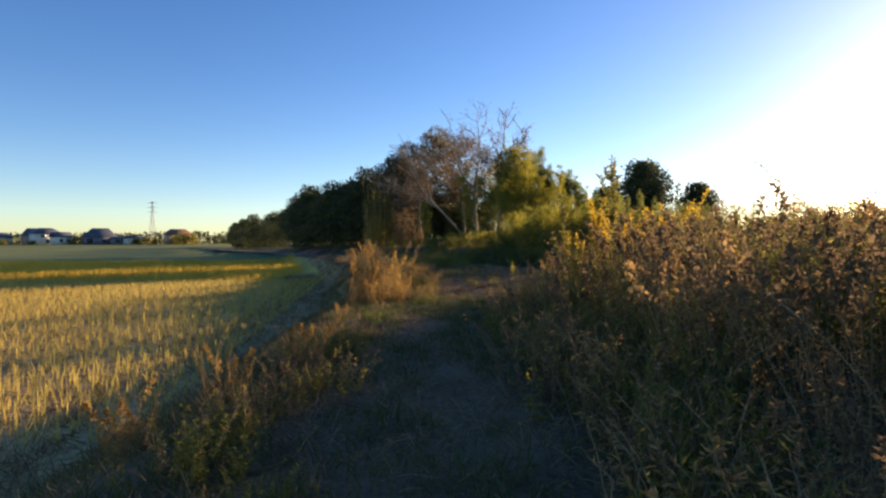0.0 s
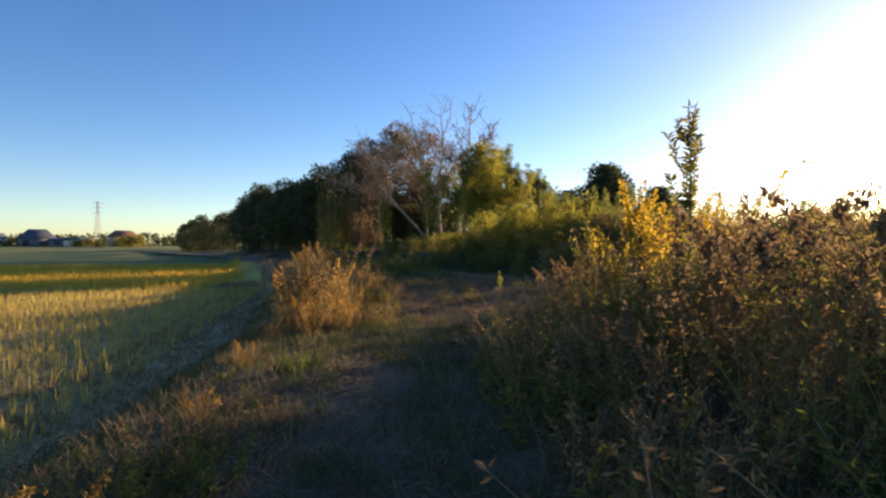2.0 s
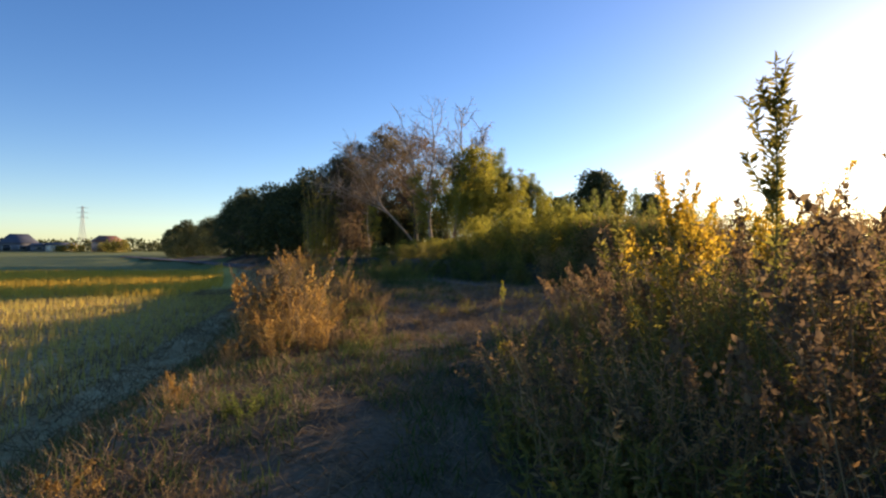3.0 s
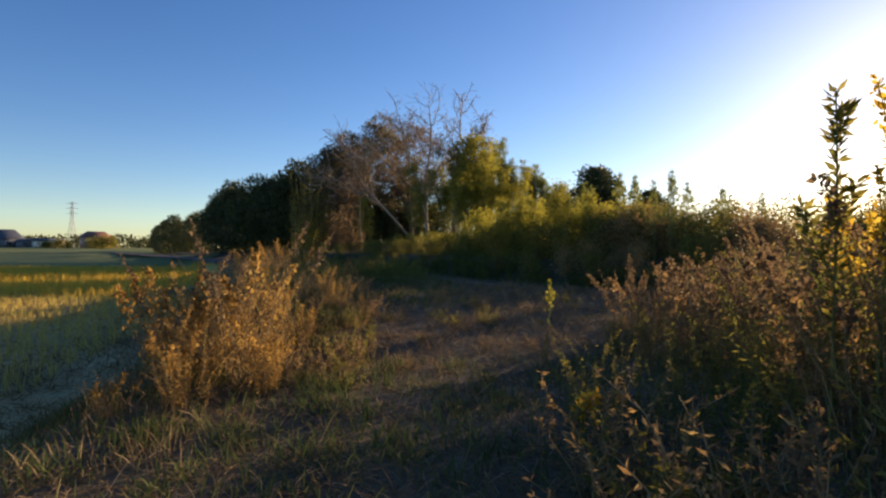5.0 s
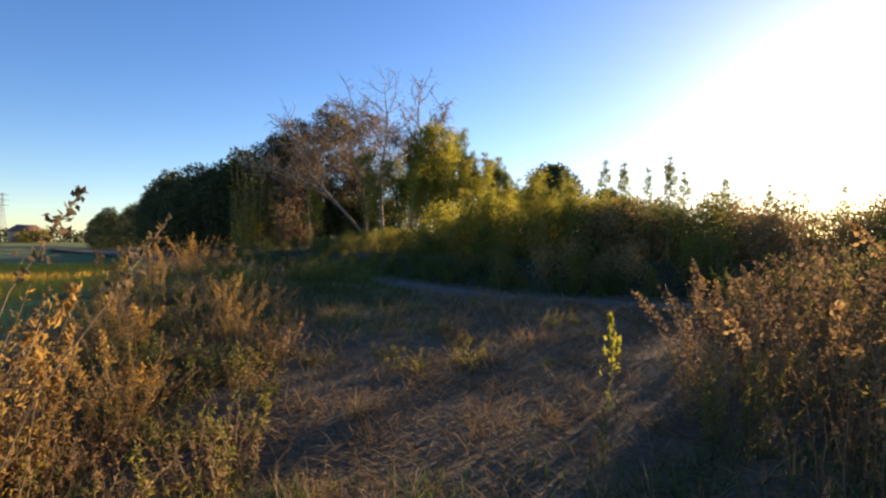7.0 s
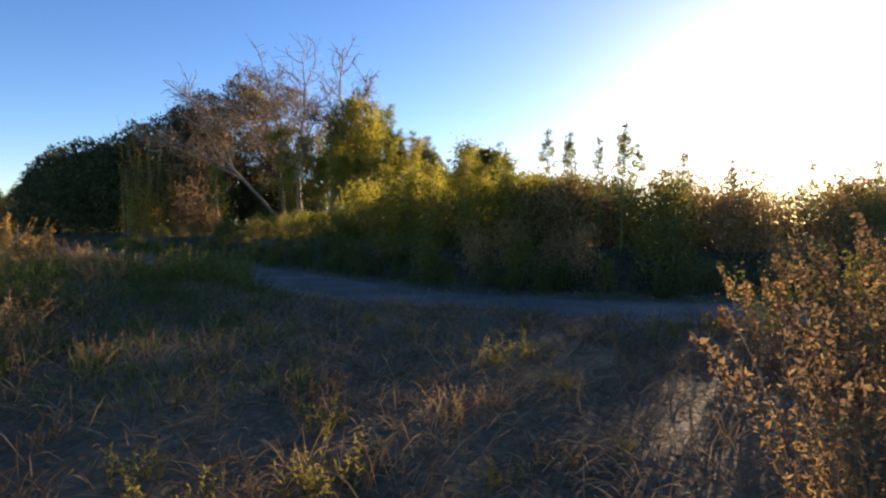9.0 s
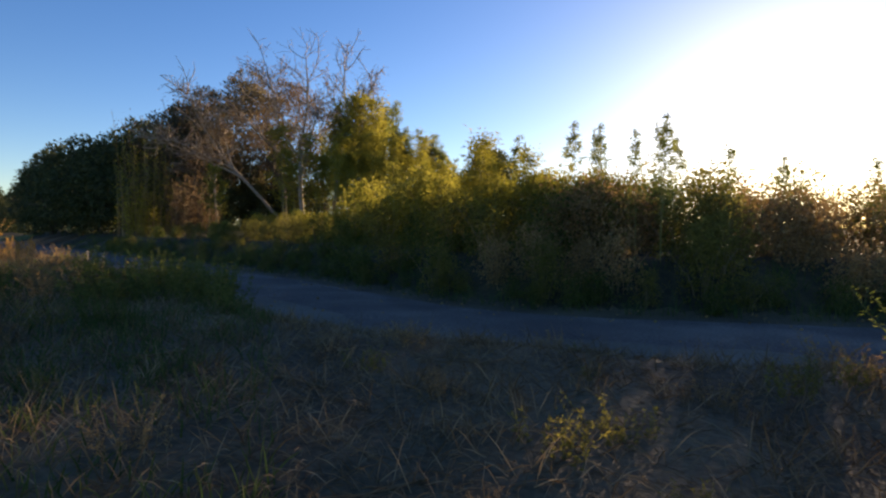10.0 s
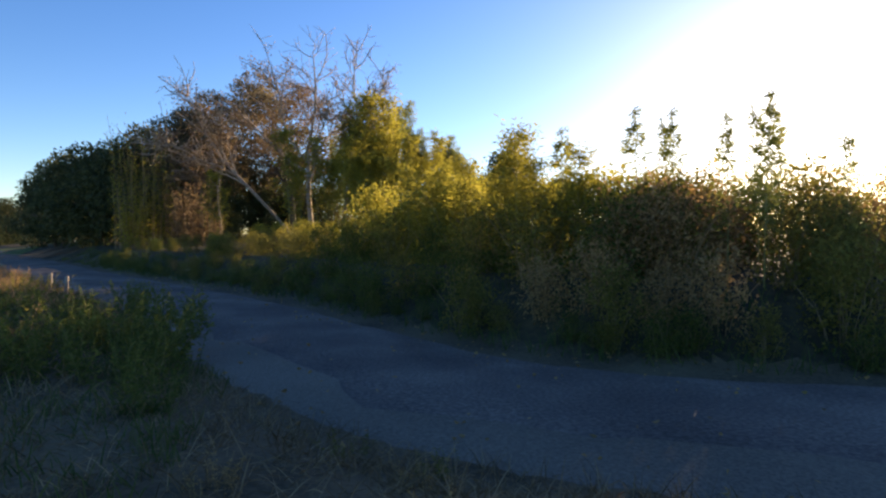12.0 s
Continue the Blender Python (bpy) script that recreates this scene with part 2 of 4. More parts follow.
def land(x, y):
    x, y = np.asarray(x, float), np.asarray(y, float)
    path = np.interp(y, [-5, 0, 4, 9, 14, 16, 18, 20, 26], [0.08, 0.06, 0.05, -0.06, -0.03, 0.13, 0.32, 0.4, 0.38])
    out = bank_edge(y) - x
    z = path - step01(out, 0, 1.7) * (0.62 + path)
    z = z + 0.35 * step01(x, 1.2, 4.5) * step01(14.5 - y, 0, 3)
    z = z + step01(y, 130, 240) * 1.7 * step01(out, 0, 20)
    rd = road_distance(x, y)
    far = step01(rd, 1.8, 4.0) * 0.5 + step01(rd, 3, 22) * 1.0 * step01(x, -16, -4)
    z = z + far * step01(12 - out, 0, 12) * step01(700 - y, 0, 300)
    flat = 1 - step01(np.abs(rd), 1.7, 3.2)
    z = z * (1 - flat) + 0.06 * flat
    rough = np.where(np.abs(rd) < 1.8, 0.0, 0.05) * (1 - step01(out, 0.5, 2) * 0.6)
    return z + rough * bumps(x, y)


def axis(lo, hi, step, reach):
    mid = list(np.arange(lo, hi + step / 2, step))
    left, right, s = [], [], step
    a, b = lo, hi
    while a > -reach or b < reach:
        s *= 1.17
        if a > -reach:
            a -= s
            left.insert(0, a)
        if b < reach:
            b += s
            right.append(b)
    return np.array(left + mid + right)


gx, gy = axis(-9, 13, 0.2, 3000), axis(-3, 36, 0.22, 3000)
X, Y = np.meshgrid(gx, gy)
Z = land(X, Y)
nx, ny = len(gx), len(gy)
idx = np.arange(nx * ny).reshape(ny, nx)
a, b, c, d = idx[:-1, :-1].ravel(), idx[:-1, 1:].ravel(), idx[1:, 1:].ravel(), idx[1:, :-1].ravel()
tris = np.stack([np.stack([a, b, c], 1), np.stack([a, c, d], 1)], 1).reshape(-1, 3)
me = mesh_np("ground", np.stack([X, Y, Z], -1).reshape(-1, 3), tris)
for k in ("bank", "field", "rice_soil", "meadow", "wood_floor"):
    me.materials.append(M[k])
ctr = np.stack([X, Y], -1).reshape(-1, 2)[tris].mean(1)
cx, cy = ctr[:, 0], ctr[:, 1]
outf = bank_edge(cy) - cx
rdf = road_distance(cx, cy)
zone = np.zeros(len(tris), np.int32)
zone[(outf > 0.5)] = 1
zone[(outf > 1.2) & (cy > 28 - 0.06 * cx) & (cy < 57)] = 2
zone[(outf > 1.2) & (cy >= 57)] = 3
zone[(rdf > 2.0) & (outf < 4)] = 4
zone[(cy > 150) & (outf < 60)] = 3
me.polygons.foreach_set("material_index", zone)
me.polygons.foreach_set("use_smooth", np.ones(len(tris), bool))
tagged(new("ground", me), "earth bank and harvested rice field with dry straw", "ground", kind="structure")

# road: a worn asphalt strip with a sandy edge on the walker's side
line = ROAD_LINE
tan = unit(np.gradient(line, axis=0))
nrm = np.stack([-tan[:, 1], tan[:, 0]], 1)
wob = 0.12 * np.sin(np.arange(len(line)) * 0.9) + 0.08 * np.sin(np.arange(len(line)) * 2.3)
cols = [-(ROAD_HALF + 0.05) + 0.5 * wob, np.full(len(line), -0.8), np.zeros(len(line)), np.full(len(line), 0.8), ROAD_HALF + 0.2 + 0.6 * np.roll(wob, 5)]
lift = [-0.05, 0.02, 0.035, 0.02, -0.05]
V = np.stack([np.column_stack([line - 0 + nrm * cc_[:, None], np.full(len(line), 0.075 + li)]) for cc_, li in zip(cols, lift)], 1).reshape(-1, 3)
T = []
for i in range(len(line) - 1):
    for j in range(4):
        p0 = i * 5 + j
        T += [(p0, p0 + 5, p0 + 6), (p0, p0 + 6, p0 + 1)]
road = part("road", (V, np.array(T)), "asphalt", smooth=True)
tagged(road, "narrow worn grey asphalt farm road", "road", kind="structure")


# sandy shoulder on the near side
k0 = int(np.argmin(np.hypot(line[:, 0] - 20, line[:, 1] - 15.6)))
k1 = int(np.argmin(np.hypot(line[:, 0] + 9.8, line[:, 1] - 50.5)))
seg = np.arange(k0, k1)
inner = 0.95 + 0.22 * np.sin(seg * 0.7) + 0.15 * np.sin(seg * 1.9 + 1)
outer = 2.0 + 0.16 * np.sin(seg * 0.5 + 2)
V = np.stack([np.column_stack([line[seg] + nrm[seg] * q[:, None], np.full(len(seg), h_)]) for q, h_ in ((outer, 0.035), ((outer * 0.6 + inner * 0.4), 0.092), (inner, 0.088))], 1).reshape(-1, 3)
T = []
for i in range(len(seg) - 1):
    for j in range(2):
        p0 = i * 3 + j
        T += [(p0, p0 + 4, p0 + 3), (p0, p0 + 1, p0 + 4)]
tagged(part("road_shoulder", (V, np.array(T)), "gravel", smooth=True), "sandy brown shoulder along the farm road", "road shoulder", kind="structure")


def on_land(x, y, lift=0.0):
    return np.column_stack([x, y, land(x, y) + lift])


# ---------------- plant kinds ----------------
def stem_lines(n, height, spread, r, lean=0.35, seg=5):
    """n bent stem lines from a small foot."""
    ang, rad = r.uniform(0, 2 * np.pi, n), spread * np.sqrt(r.uniform(0, 1, n))
    foot = np.column_stack([rad * np.cos(ang), rad * np.sin(ang), np.full(n, -0.06)])
    h = height * r.uniform(0.55, 1.0, n)
    out = np.column_stack([np.cos(ang), np.sin(ang)]) * (rad / max(spread, 1e-6) * lean)[:, None] + r.normal(0, 0.16 if lean >= 0.3 else 0.07, (n, 2))
    s = np.linspace(0, 1, seg)
    bend = s**1.7
    pts = foot[:, None] + np.concatenate([out[:, None] * (h[:, None] * bend[None])[..., None], (h[:, None] * s[None])[..., None]], -1)
    return pts + np.concatenate([r.normal(0, 0.012, (n, seg, 2)), np.zeros((n, seg, 1))], -1) * s[None, :, None] * 3


def along(pts, count, r, lo=0.12):
    """Random places on stem lines, with the stem's direction there."""
    n, seg, _ = pts.shape
    k = r.integers(0, n, count)
    s = r.uniform(lo, 1, count) * (seg - 1.001)
    i = s.astype(int)
    f = (s - i)[:, None]
    return pts[k, i] * (1 - f) + pts[k, i + 1] * f, unit(pts[k, i + 1] - pts[k, i]), s / (seg - 1)


def weed(name, label, group, height, spread, stems, leaf_n, leaf_len, leaf_mat, stem_mat, seed, plume=0, bloom="leaf_gold", lean=0.35, m=None, category="shrub"):
    r = np.random.default_rng(seed)
    ob = thing(name, label, category, group, m)
    pts = stem_lines(stems, height, spread, r, lean)
    th = 0.004 + 0.0022 * height
    if stems < 8:
        for p in pts:
            part("stem", tube(p, np.linspace(th, th * 0.3, len(p)), 4), stem_mat, ob)
    else:
        tagged(part("stem_mass", joined([tube(p, np.linspace(th, th * 0.3, len(p)), 3) for p in pts]), stem_mat, ob), kind="stuff")
    at, d, s = along(pts, leaf_n, r)
    aim = unit(r.normal(size=(leaf_n, 3)) * [1, 1, 0.6]) + d * 0.4
    off = at + unit(r.normal(size=(leaf_n, 3))) * (r.uniform(0, 0.16, leaf_n) * (1.1 - s) * height * 0.5)[:, None]
    L = leaf_len * r.uniform(0.5, 1.2, leaf_n) * (1.15 - 0.5 * s)
    tagged(part("foliage", leaves(off, aim, L, L * r.uniform(0.2, 0.36, leaf_n), r), leaf_mat, ob), kind="stuff")
    if plume:
        P, A, LL = [], [], []
        for p in pts[: plume]:
            n = 70
            base, axis_d = p[-2], p[-1] - p[-2]
            f = r.uniform(0, 1.12, n)
            P.append(base + axis_d * f[:, None] + r.normal(0, 1, (n, 3)) * (0.045 * (1.2 - f))[:, None])
            A.append(r.normal(size=(n, 3)) + [0, 0, 0.7])
            LL.append(r.uniform(0.03, 0.075, n))
        if stems < 8:
            for p_, a_, l_ in zip(P, A, LL):
                tagged(part("flower_plume", leaves(p_, a_, l_, l_ * 0.6, r), bloom, ob, "yellow flower plume" if bloom == "bloom" else ""), kind="stuff")
        else:
            P, A, LL = np.concatenate(P), np.concatenate(A), np.concatenate(LL)
            tagged(part("seed_head_mass", leaves(P, A, LL, LL * 0.6, r), bloom, ob), kind="stuff")
    return ob


def branch_tree(seed, height, radius, levels=4, spread=0.6, lean=(0, 0), first=0.35, kids=(3, 5), droop=0.0):
    """Tapered trunk with limbs that fork: lists of (points, radii) by level, and the twig ends."""
    r = np.random.default_rng(seed)
    out = [[] for _ in range(levels)]
    ends = []

    def grow(p, d, length, rad, lv):
        seg = 6 if lv < 2 else 4
        pts, dirs = [p], [d]
        for i in range(seg):
            d = unit(d + r.normal(0, 0.10 + 0.05 * lv, 3) + np.array([0, 0, 0.05 - droop * lv]))
            p = p + d * length / seg
            pts.append(p)
            dirs.append(d)
        out[lv].append((np.array(pts), np.linspace(rad, rad * (0.45 if lv < levels - 1 else 0.25), seg + 1)))
        if lv == levels - 1:
            ends.append((pts[-1], d))
            return
        n = r.integers(kids[0], kids[1] + 1) + (2 if lv == 0 else 0)
        for k in range(n):
            f = r.uniform(first if lv == 0 else 0.3, 1.0) if k else 1.0
            i = min(int(f * seg), seg)
            q, dd = pts[i], dirs[i]
            side = r.normal(size=3)
            side = unit(side - dd * (side @ dd))
            nd = unit(dd * (1 - 0.35 * spread) + side * spread * r.uniform(0.6, 1.3) + np.array([0, 0, 0.12]))
            grow(q, nd, length * r.uniform(0.45, 0.72), rad * (0.62 if k else 0.5) * (1.1 - 0.5 * f), lv + 1)

    grow(np.array([0.0, 0, -0.3]), unit(np.array([lean[0], lean[1], 1.0])), height * 0.52, radius, 0)
    return out, ends


def crown_leaves(r, centres, sizes, per, leaf, flat=0.8):
    """Leaves crowded on the shells of many uneven clumps."""
    P, A = [], []
    for cc, sz in zip(centres, sizes):
        n = int(per * sz * sz)
        d = unit(r.normal(size=(n, 3)))
        rad = sz * r.uniform(0.55, 1.08, n) ** 0.6 * (1 + 0.25 * np.sin(d[:, 0] * 5 + cc[1]) * np.sin(d[:, 2] * 6 + cc[0]))
        P.append(cc + d * rad[:, None] * [1, 1, flat])
        A.append(d + r.normal(0, 0.7, (n, 3)) - [0, 0, 0.25])
    P, A = np.concatenate(P), np.concatenate(A)
    L = leaf * r.uniform(0.55, 1.25, len(P))
    return leaves(P, A, L, L * r.uniform(0.45, 0.75, len(P)), r)


def leafy_tree(label, group, seed, height, width, leaf_mat, leaf=0.34, per=150, clumps=34, low=0.2, m=None, bark="bark", lump=(0.11, 0.21), reach=0.85):
    r = np.random.default_rng(seed)
    ob = thing("tree", label, "tree", group, m)
    tiers, ends = branch_tree(seed, height, height * 0.02, 3, 0.75)
    part("trunk", tube(*tiers[0][0], 7), bark, ob, smooth=True)
    tagged(part("branchwork", joined([tube(*b_, 4) for lv in tiers[1:] for b_ in lv]), bark, ob), kind="stuff")
    f = r.uniform(0, 1, clumps)
    prof = np.sin(np.pi * np.clip(0.12 + f * 0.86, 0, 1)) ** 0.7
    ang, rad = r.uniform(0, 2 * np.pi, clumps), width * 0.5 * prof * r.uniform(0.3, reach, clumps)
    ctr_ = np.column_stack([rad * np.cos(ang), rad * np.sin(ang), height * (low + (0.95 - low) * f)])
    sizes = r.uniform(*lump, clumps) * width
    tagged(part("crown", crown_leaves(r, ctr_, sizes, per, leaf), leaf_mat, ob), kind="stuff")
    return ob


def limb_tree(label, seed, radius, fork, lean, limbs, m, withered=900):
    """A bare tree: a wavering trunk up to the fork, curved limbs (sideways lean x, y, length), branches and fine twigs."""
    r = np.random.default_rng(seed)
    ob = thing("bare_tree", label, "tree", "bare trees at the edge of the grove", m)
    f = np.linspace(0, 1, 9)[:, None]
    trunk = np.array([lean[0] * fork, lean[1] * fork, fork]) * f - [0, 0, 0.3] * (1 - f)
    trunk = trunk + np.column_stack([0.10 * np.sin(f * 5 + seed), 0.08 * np.sin(f * 7), f * 0]) * f
    part("trunk", tube(trunk, np.linspace(radius, radius * 0.72, 9), 8), "pale_bark", ob, smooth=True)
    branches, twigs, ends = [], [], []

    def shoot(p, d, length, rad, rise, seg=6):
        pts = [p]
        for _ in range(seg):
            d = unit(d + r.normal(0, 0.16, 3) + [0, 0, rise])
            pts.append(pts[-1] + d * length / seg)
        return np.array(pts), np.linspace(rad, rad * 0.3, seg + 1)

    for k, (lx, ly, length) in enumerate(limbs):
        start = trunk[-1 - (k // 2)]
        p, w = shoot(start, unit(np.array([lx, ly, 1.0])), length, radius * (0.62 if k else 0.7), 0.05, 8)
        part("limb", tube(p, w, 6), "pale_bark", ob, smooth=True)
        for _ in range(14):
            i = r.integers(2, 9)
            dd = unit(p[i] - p[i - 1])
            q, w2 = shoot(p[i], unit(dd + r.normal(0, 0.8, 3) * [1, 1, 0.35]), length * r.uniform(0.2, 0.46), max(w[i] * 0.5, 0.02), 0.06, 5)
            branches.append(tube(q, np.maximum(w2, 0.026), 4))
            for _ in range(7):
                j = r.integers(1, 6)
                t_, w3 = shoot(q[j], unit(q[j] - q[j - 1] + r.normal(0, 0.4, 3)), length * r.uniform(0.08, 0.2), 0.014, 0.03, 3)
                twigs.append(tube(t_, np.maximum(w3, 0.014), 3))
                ends.append(t_[r.integers(1, 4)])
    tagged(part("branchwork", joined(branches), "pale_bark", ob), kind="stuff")
    tagged(part("twig_mass", joined(twigs), "pale_bark", ob), kind="stuff")
    e = np.array(ends)
    e = e[e[:, 2] < e[:, 2].max() * 0.82]
    P = e[r.integers(0, len(e), withered)] + r.normal(0, 0.2, (withered, 3))
    L = r.uniform(0.07, 0.17, withered)
    tagged(part("withered_foliage", leaves(P, r.normal(size=(withered, 3)), L, L * 0.5, r), "leaf_russet", ob), kind="stuff")
    return ob


def bamboo(label, group, seed, height, m, leaf_n=520, leaf=0.3, mat="bamboo_leaf", thick=0.035, crown=0.9, name="bamboo", spire=False):
    r = np.random.default_rng(seed)
    ob = thing(name, label, "bamboo", group, m)
    s = np.linspace(0, 1, 12)
    bend = r.normal(0, 0.05, 2) * height
    p = np.column_stack([bend[0] * s**3, bend[1] * s**3, height * s - 0.2])
    part("culm", tube(p, thick * (1.05 - 0.9 * s), 5), "culm", ob, smooth=True)
    n = 64
    f = r.uniform(0.3, 1, n) if spire else 0.22 + 0.78 * np.sqrt(r.uniform(0, 1, n))
    base = np.column_stack([np.interp(f, s, p[:, k]) for k in range(3)])
    ang = r.uniform(0, 2 * np.pi, n)
    ln = crown * (1.25 - f) * r.uniform(0.7, 1.3, n) + 0.15
    if spire:
        ln = crown * (1.12 - f) * r.uniform(0.6, 1.5, n)
    tip = base + np.column_stack([np.cos(ang) * ln, np.sin(ang) * ln, ln * 0.55])
    br = np.stack([base, (base + tip) / 2 + [0, 0, 0.1], tip - [0, 0, 0.05]], 1)
    tagged(part("branchwork", joined([tube(b_, np.maximum([thick * 0.25, thick * 0.18, thick * 0.08], 0.0045), 3) for b_ in br]), "culm", ob), kind="stuff")
    k = r.integers(0, n, leaf_n)
    g = r.uniform(0.05, 1.15, leaf_n)[:, None]
    P = base[k] * (1 - g) + tip[k] * g + r.normal(0, 0.04 if spire else 0.12, (leaf_n, 3))
    L = leaf * r.uniform(0.5, 1.2, leaf_n)
    tagged(part("foliage", leaves(P, unit(tip[k] - base[k]) + r.normal(0, 0.5, (leaf_n, 3)) - [0, 0, 0.5], L, L * 0.24, r), mat, ob), kind="stuff")
    return ob


def set_at(x, y, s=1.0, turn=0.0, tall=1.0, sink=0.0):
    return pose(x, y, float(land(x, y)) - sink, 0, 0, turn) @ Matrix.Diagonal((s, s, s * tall, 1))


def scatter(kinds, spots, r, smin=0.8, smax=1.2):
    """Copies of the first-built kinds at the spots (x, y, scale); the kinds themselves take the first spots."""
    for i, (x, y, s) in enumerate(spots):
        k = kinds[i % len(kinds)] if i < len(kinds) else kinds[r.integers(0, len(kinds))]
        m = set_at(x, y, s * r.uniform(smin, smax), r.uniform(0, 360), r.uniform(0.9, 1.12))
        if i < len(kinds):
            k.matrix_basis = m
        else:
            o = copy_thing(k, Matrix.Identity(4))
            o.matrix_basis = m

# ---------------- grove ----------------
r1 = np.random.default_rng(11)
G_DARK = "dark trees along the field's edge"
dark_trees = [leafy_tree("dense dark evergreen tree at the edge of the field", G_DARK, 100 + k, 8.0, 6.5, "leaf_dark", 0.30, 135, 36, 0.05) for k in range(3)]
spots = []
for f in np.linspace(0, 1, 22):
    x, y = -10.5 + (-68 + 10.5) * f, 60 + 128 * f
    spots.append((x + r1.normal(0, 1), y + r1.normal(0, 2), np.interp(f, [0, 0.15, 0.4, 1], [0.95, 0.85, 0.8, 1.0])))
for f in np.linspace(0, 1, 7):
    spots.append((-7 - 14 * f + r1.normal(0, 1), 70 + 22 * f, 1.0 + 0.1 * r1.normal()))
spots += [(-4.5, 63, 1.0), (-8.5, 60.5, 0.85), (2.5, 69, 1.0), (-12.5, 66, 0.8),
          (-2.0, 60, 0.5), (0.4, 64, 0.45), (2.4, 63.5, 0.42), (5.0, 64, 0.42), (3, 72, 0.6), (6, 73, 0.55), (9, 72, 0.5), (12, 73, 0.45), (15, 72, 0.4), (18.5, 73, 0.36), (22, 72, 0.34), (0.5, 71, 0.65), (-5.2, 64.5, 0.95), (-8.6, 66, 0.88), (-2.6, 66, 1.05), (-1.2, 62, 0.42), (-3.2, 63, 0.42), (0.6, 60.5, 0.36), (-1.7, 58, 0.32)]
scatter(dark_trees, spots, r1, 0.92, 1.1)

leafy_tree("broad ragged evergreen tree behind bare branches", "grove trees", 131, 13.0, 11.5, "leaf_sunlit", 0.2, 260, 110, 0.1, set_at(-0.5, 65), lump=(0.05, 0.12), reach=1.0)
leafy_tree("smaller dark evergreen leaning out of the grove", "grove trees", 133, 9.6, 8.0, "leaf_sunlit", 0.2, 300, 70, 0.1, set_at(-4.6, 62), lump=(0.06, 0.13), reach=1.0)
backs = [leafy_tree("tall olive-green tree in the grove", "grove trees", 140 + k, 8.6, 5.5, "leaf_olive", 0.2, 220, 46, 0.1, lump=(0.07, 0.15), reach=1.0) for k in range(2)]
scatter(backs, [(6.5, 66, 1.1), (3.2, 64, 1.0), (10.5, 66, 0.9)], r1, 0.95, 1.05)
leafy_tree("brown half-withered tree with thin leaves", "grove trees", 151, 11.0, 8.0, "leaf_russet", 0.15, 260, 90, 0.42, set_at(2.9, 59), lump=(0.05, 0.11), reach=1.0)
leafy_tree("brown withered tree hanging over the vines", "grove trees", 152, 6.8, 7.0, "leaf_russet", 0.13, 150, 60, 0.45, set_at(-3.4, 60), lump=(0.05, 0.12), reach=1.0)
far_big = leafy_tree("large dark round tree far behind the thicket", "far trees", 161, 17, 15, "leaf_dark", 0.6, 60, 46, 0.1, set_at(47, 127))
copy_thing(far_big, set_at(58, 124, 0.7))
copy_thing(far_big, set_at(36, 120, 0.62))

limb_tree("tall bare tree with pale forked trunk", 21, 0.17, 4.6, (-0.06, 0.0), [(-0.10, 0.05, 7.4), (-0.65, 0.0, 6.2), (0.3, 0.1, 5.2), (-1.2, 0.2, 5.0), (0.6, -0.1, 4.0)], set_at(3.7, 52.5), 4200)
limb_tree("slender bare tree with pale crooked trunk", 35, 0.11, 7.2, (0.13, 0.0), [(0.05, 0.0, 4.4), (0.75, 0.1, 3.4), (-0.45, 0.1, 3.2), (0.35, -0.2, 3.6), (1.3, 0.1, 2.4)], set_at(5.4, 52.0), 900)
limb_tree("bare tree leaning over with a pale trunk", 44, 0.11, 4.2, (-0.92, 0.05), [(-1.5, 0.05, 4.4), (-0.8, 0.1, 3.6), (-2.6, 0.0, 4.2), (-0.2, 0.2, 2.8), (-3.0, 0.1, 4.8)], set_at(3.0, 51.0), 3000)
limb_tree("thin pale tree standing among the vines", 52, 0.09, 4.0, (-0.05, 0.05), [(-0.3, 0.0, 3.0), (0.4, 0.1, 2.6), (-0.9, 0.1, 2.4), (-1.6, 0.0, 2.2)], set_at(-1.6, 54.0), 1800)

G_BAM = "bamboo at the front of the grove"
stalks = [bamboo("tall leafy green bamboo", G_BAM, 200 + k, 10.0, None, 1500, 0.26, crown=0.46) for k in range(3)]
spots = []
for k in range(27):
    cx_, cy_ = 5.3 + 12.2 * (k + r1.uniform(-0.4, 0.4)) / 26, 51 + 4.5 * r1.uniform()
    tall_ = np.interp(cx_, [5.3, 6.4, 7.5, 9, 11.5, 13.5, 17.3], [0.7, 0.92, 0.9, 0.84, 0.7, 0.54, 0.38]) * r1.uniform(0.84, 1.08)
    for _ in range(5):
        spots.append((cx_ + r1.normal(0, 0.22), cy_ + r1.normal(0, 0.35), tall_ * r1.uniform(0.66, 1.0)))
scatter(stalks, spots, r1, 0.95, 1.05)
lime = [bamboo("yellow-green young bamboo in full leaf", "young bamboo", 210 + k, 5.5, None, 1100, 0.22, "leaf_lime", 0.022, 0.8) for k in range(2)]
scatter(lime, [(3.0 + 8 * r1.uniform(0, 1), 45 + 5 * r1.uniform(0, 1), r1.uniform(0.6, 1.0)) for _ in range(22)] + [(2.3, 47, 1.0), (2.9, 47.5, 0.85), (2.5, 48.2, 0.8), (6.2, 49, 1.25), (6.9, 49.4, 1.2), (7.6, 49.2, 1.15), (-1.4, 46.5, 0.6), (-0.9, 47, 0.5), (7.5, 48, 1.1), (8.2, 47.5, 1.0)], r1)

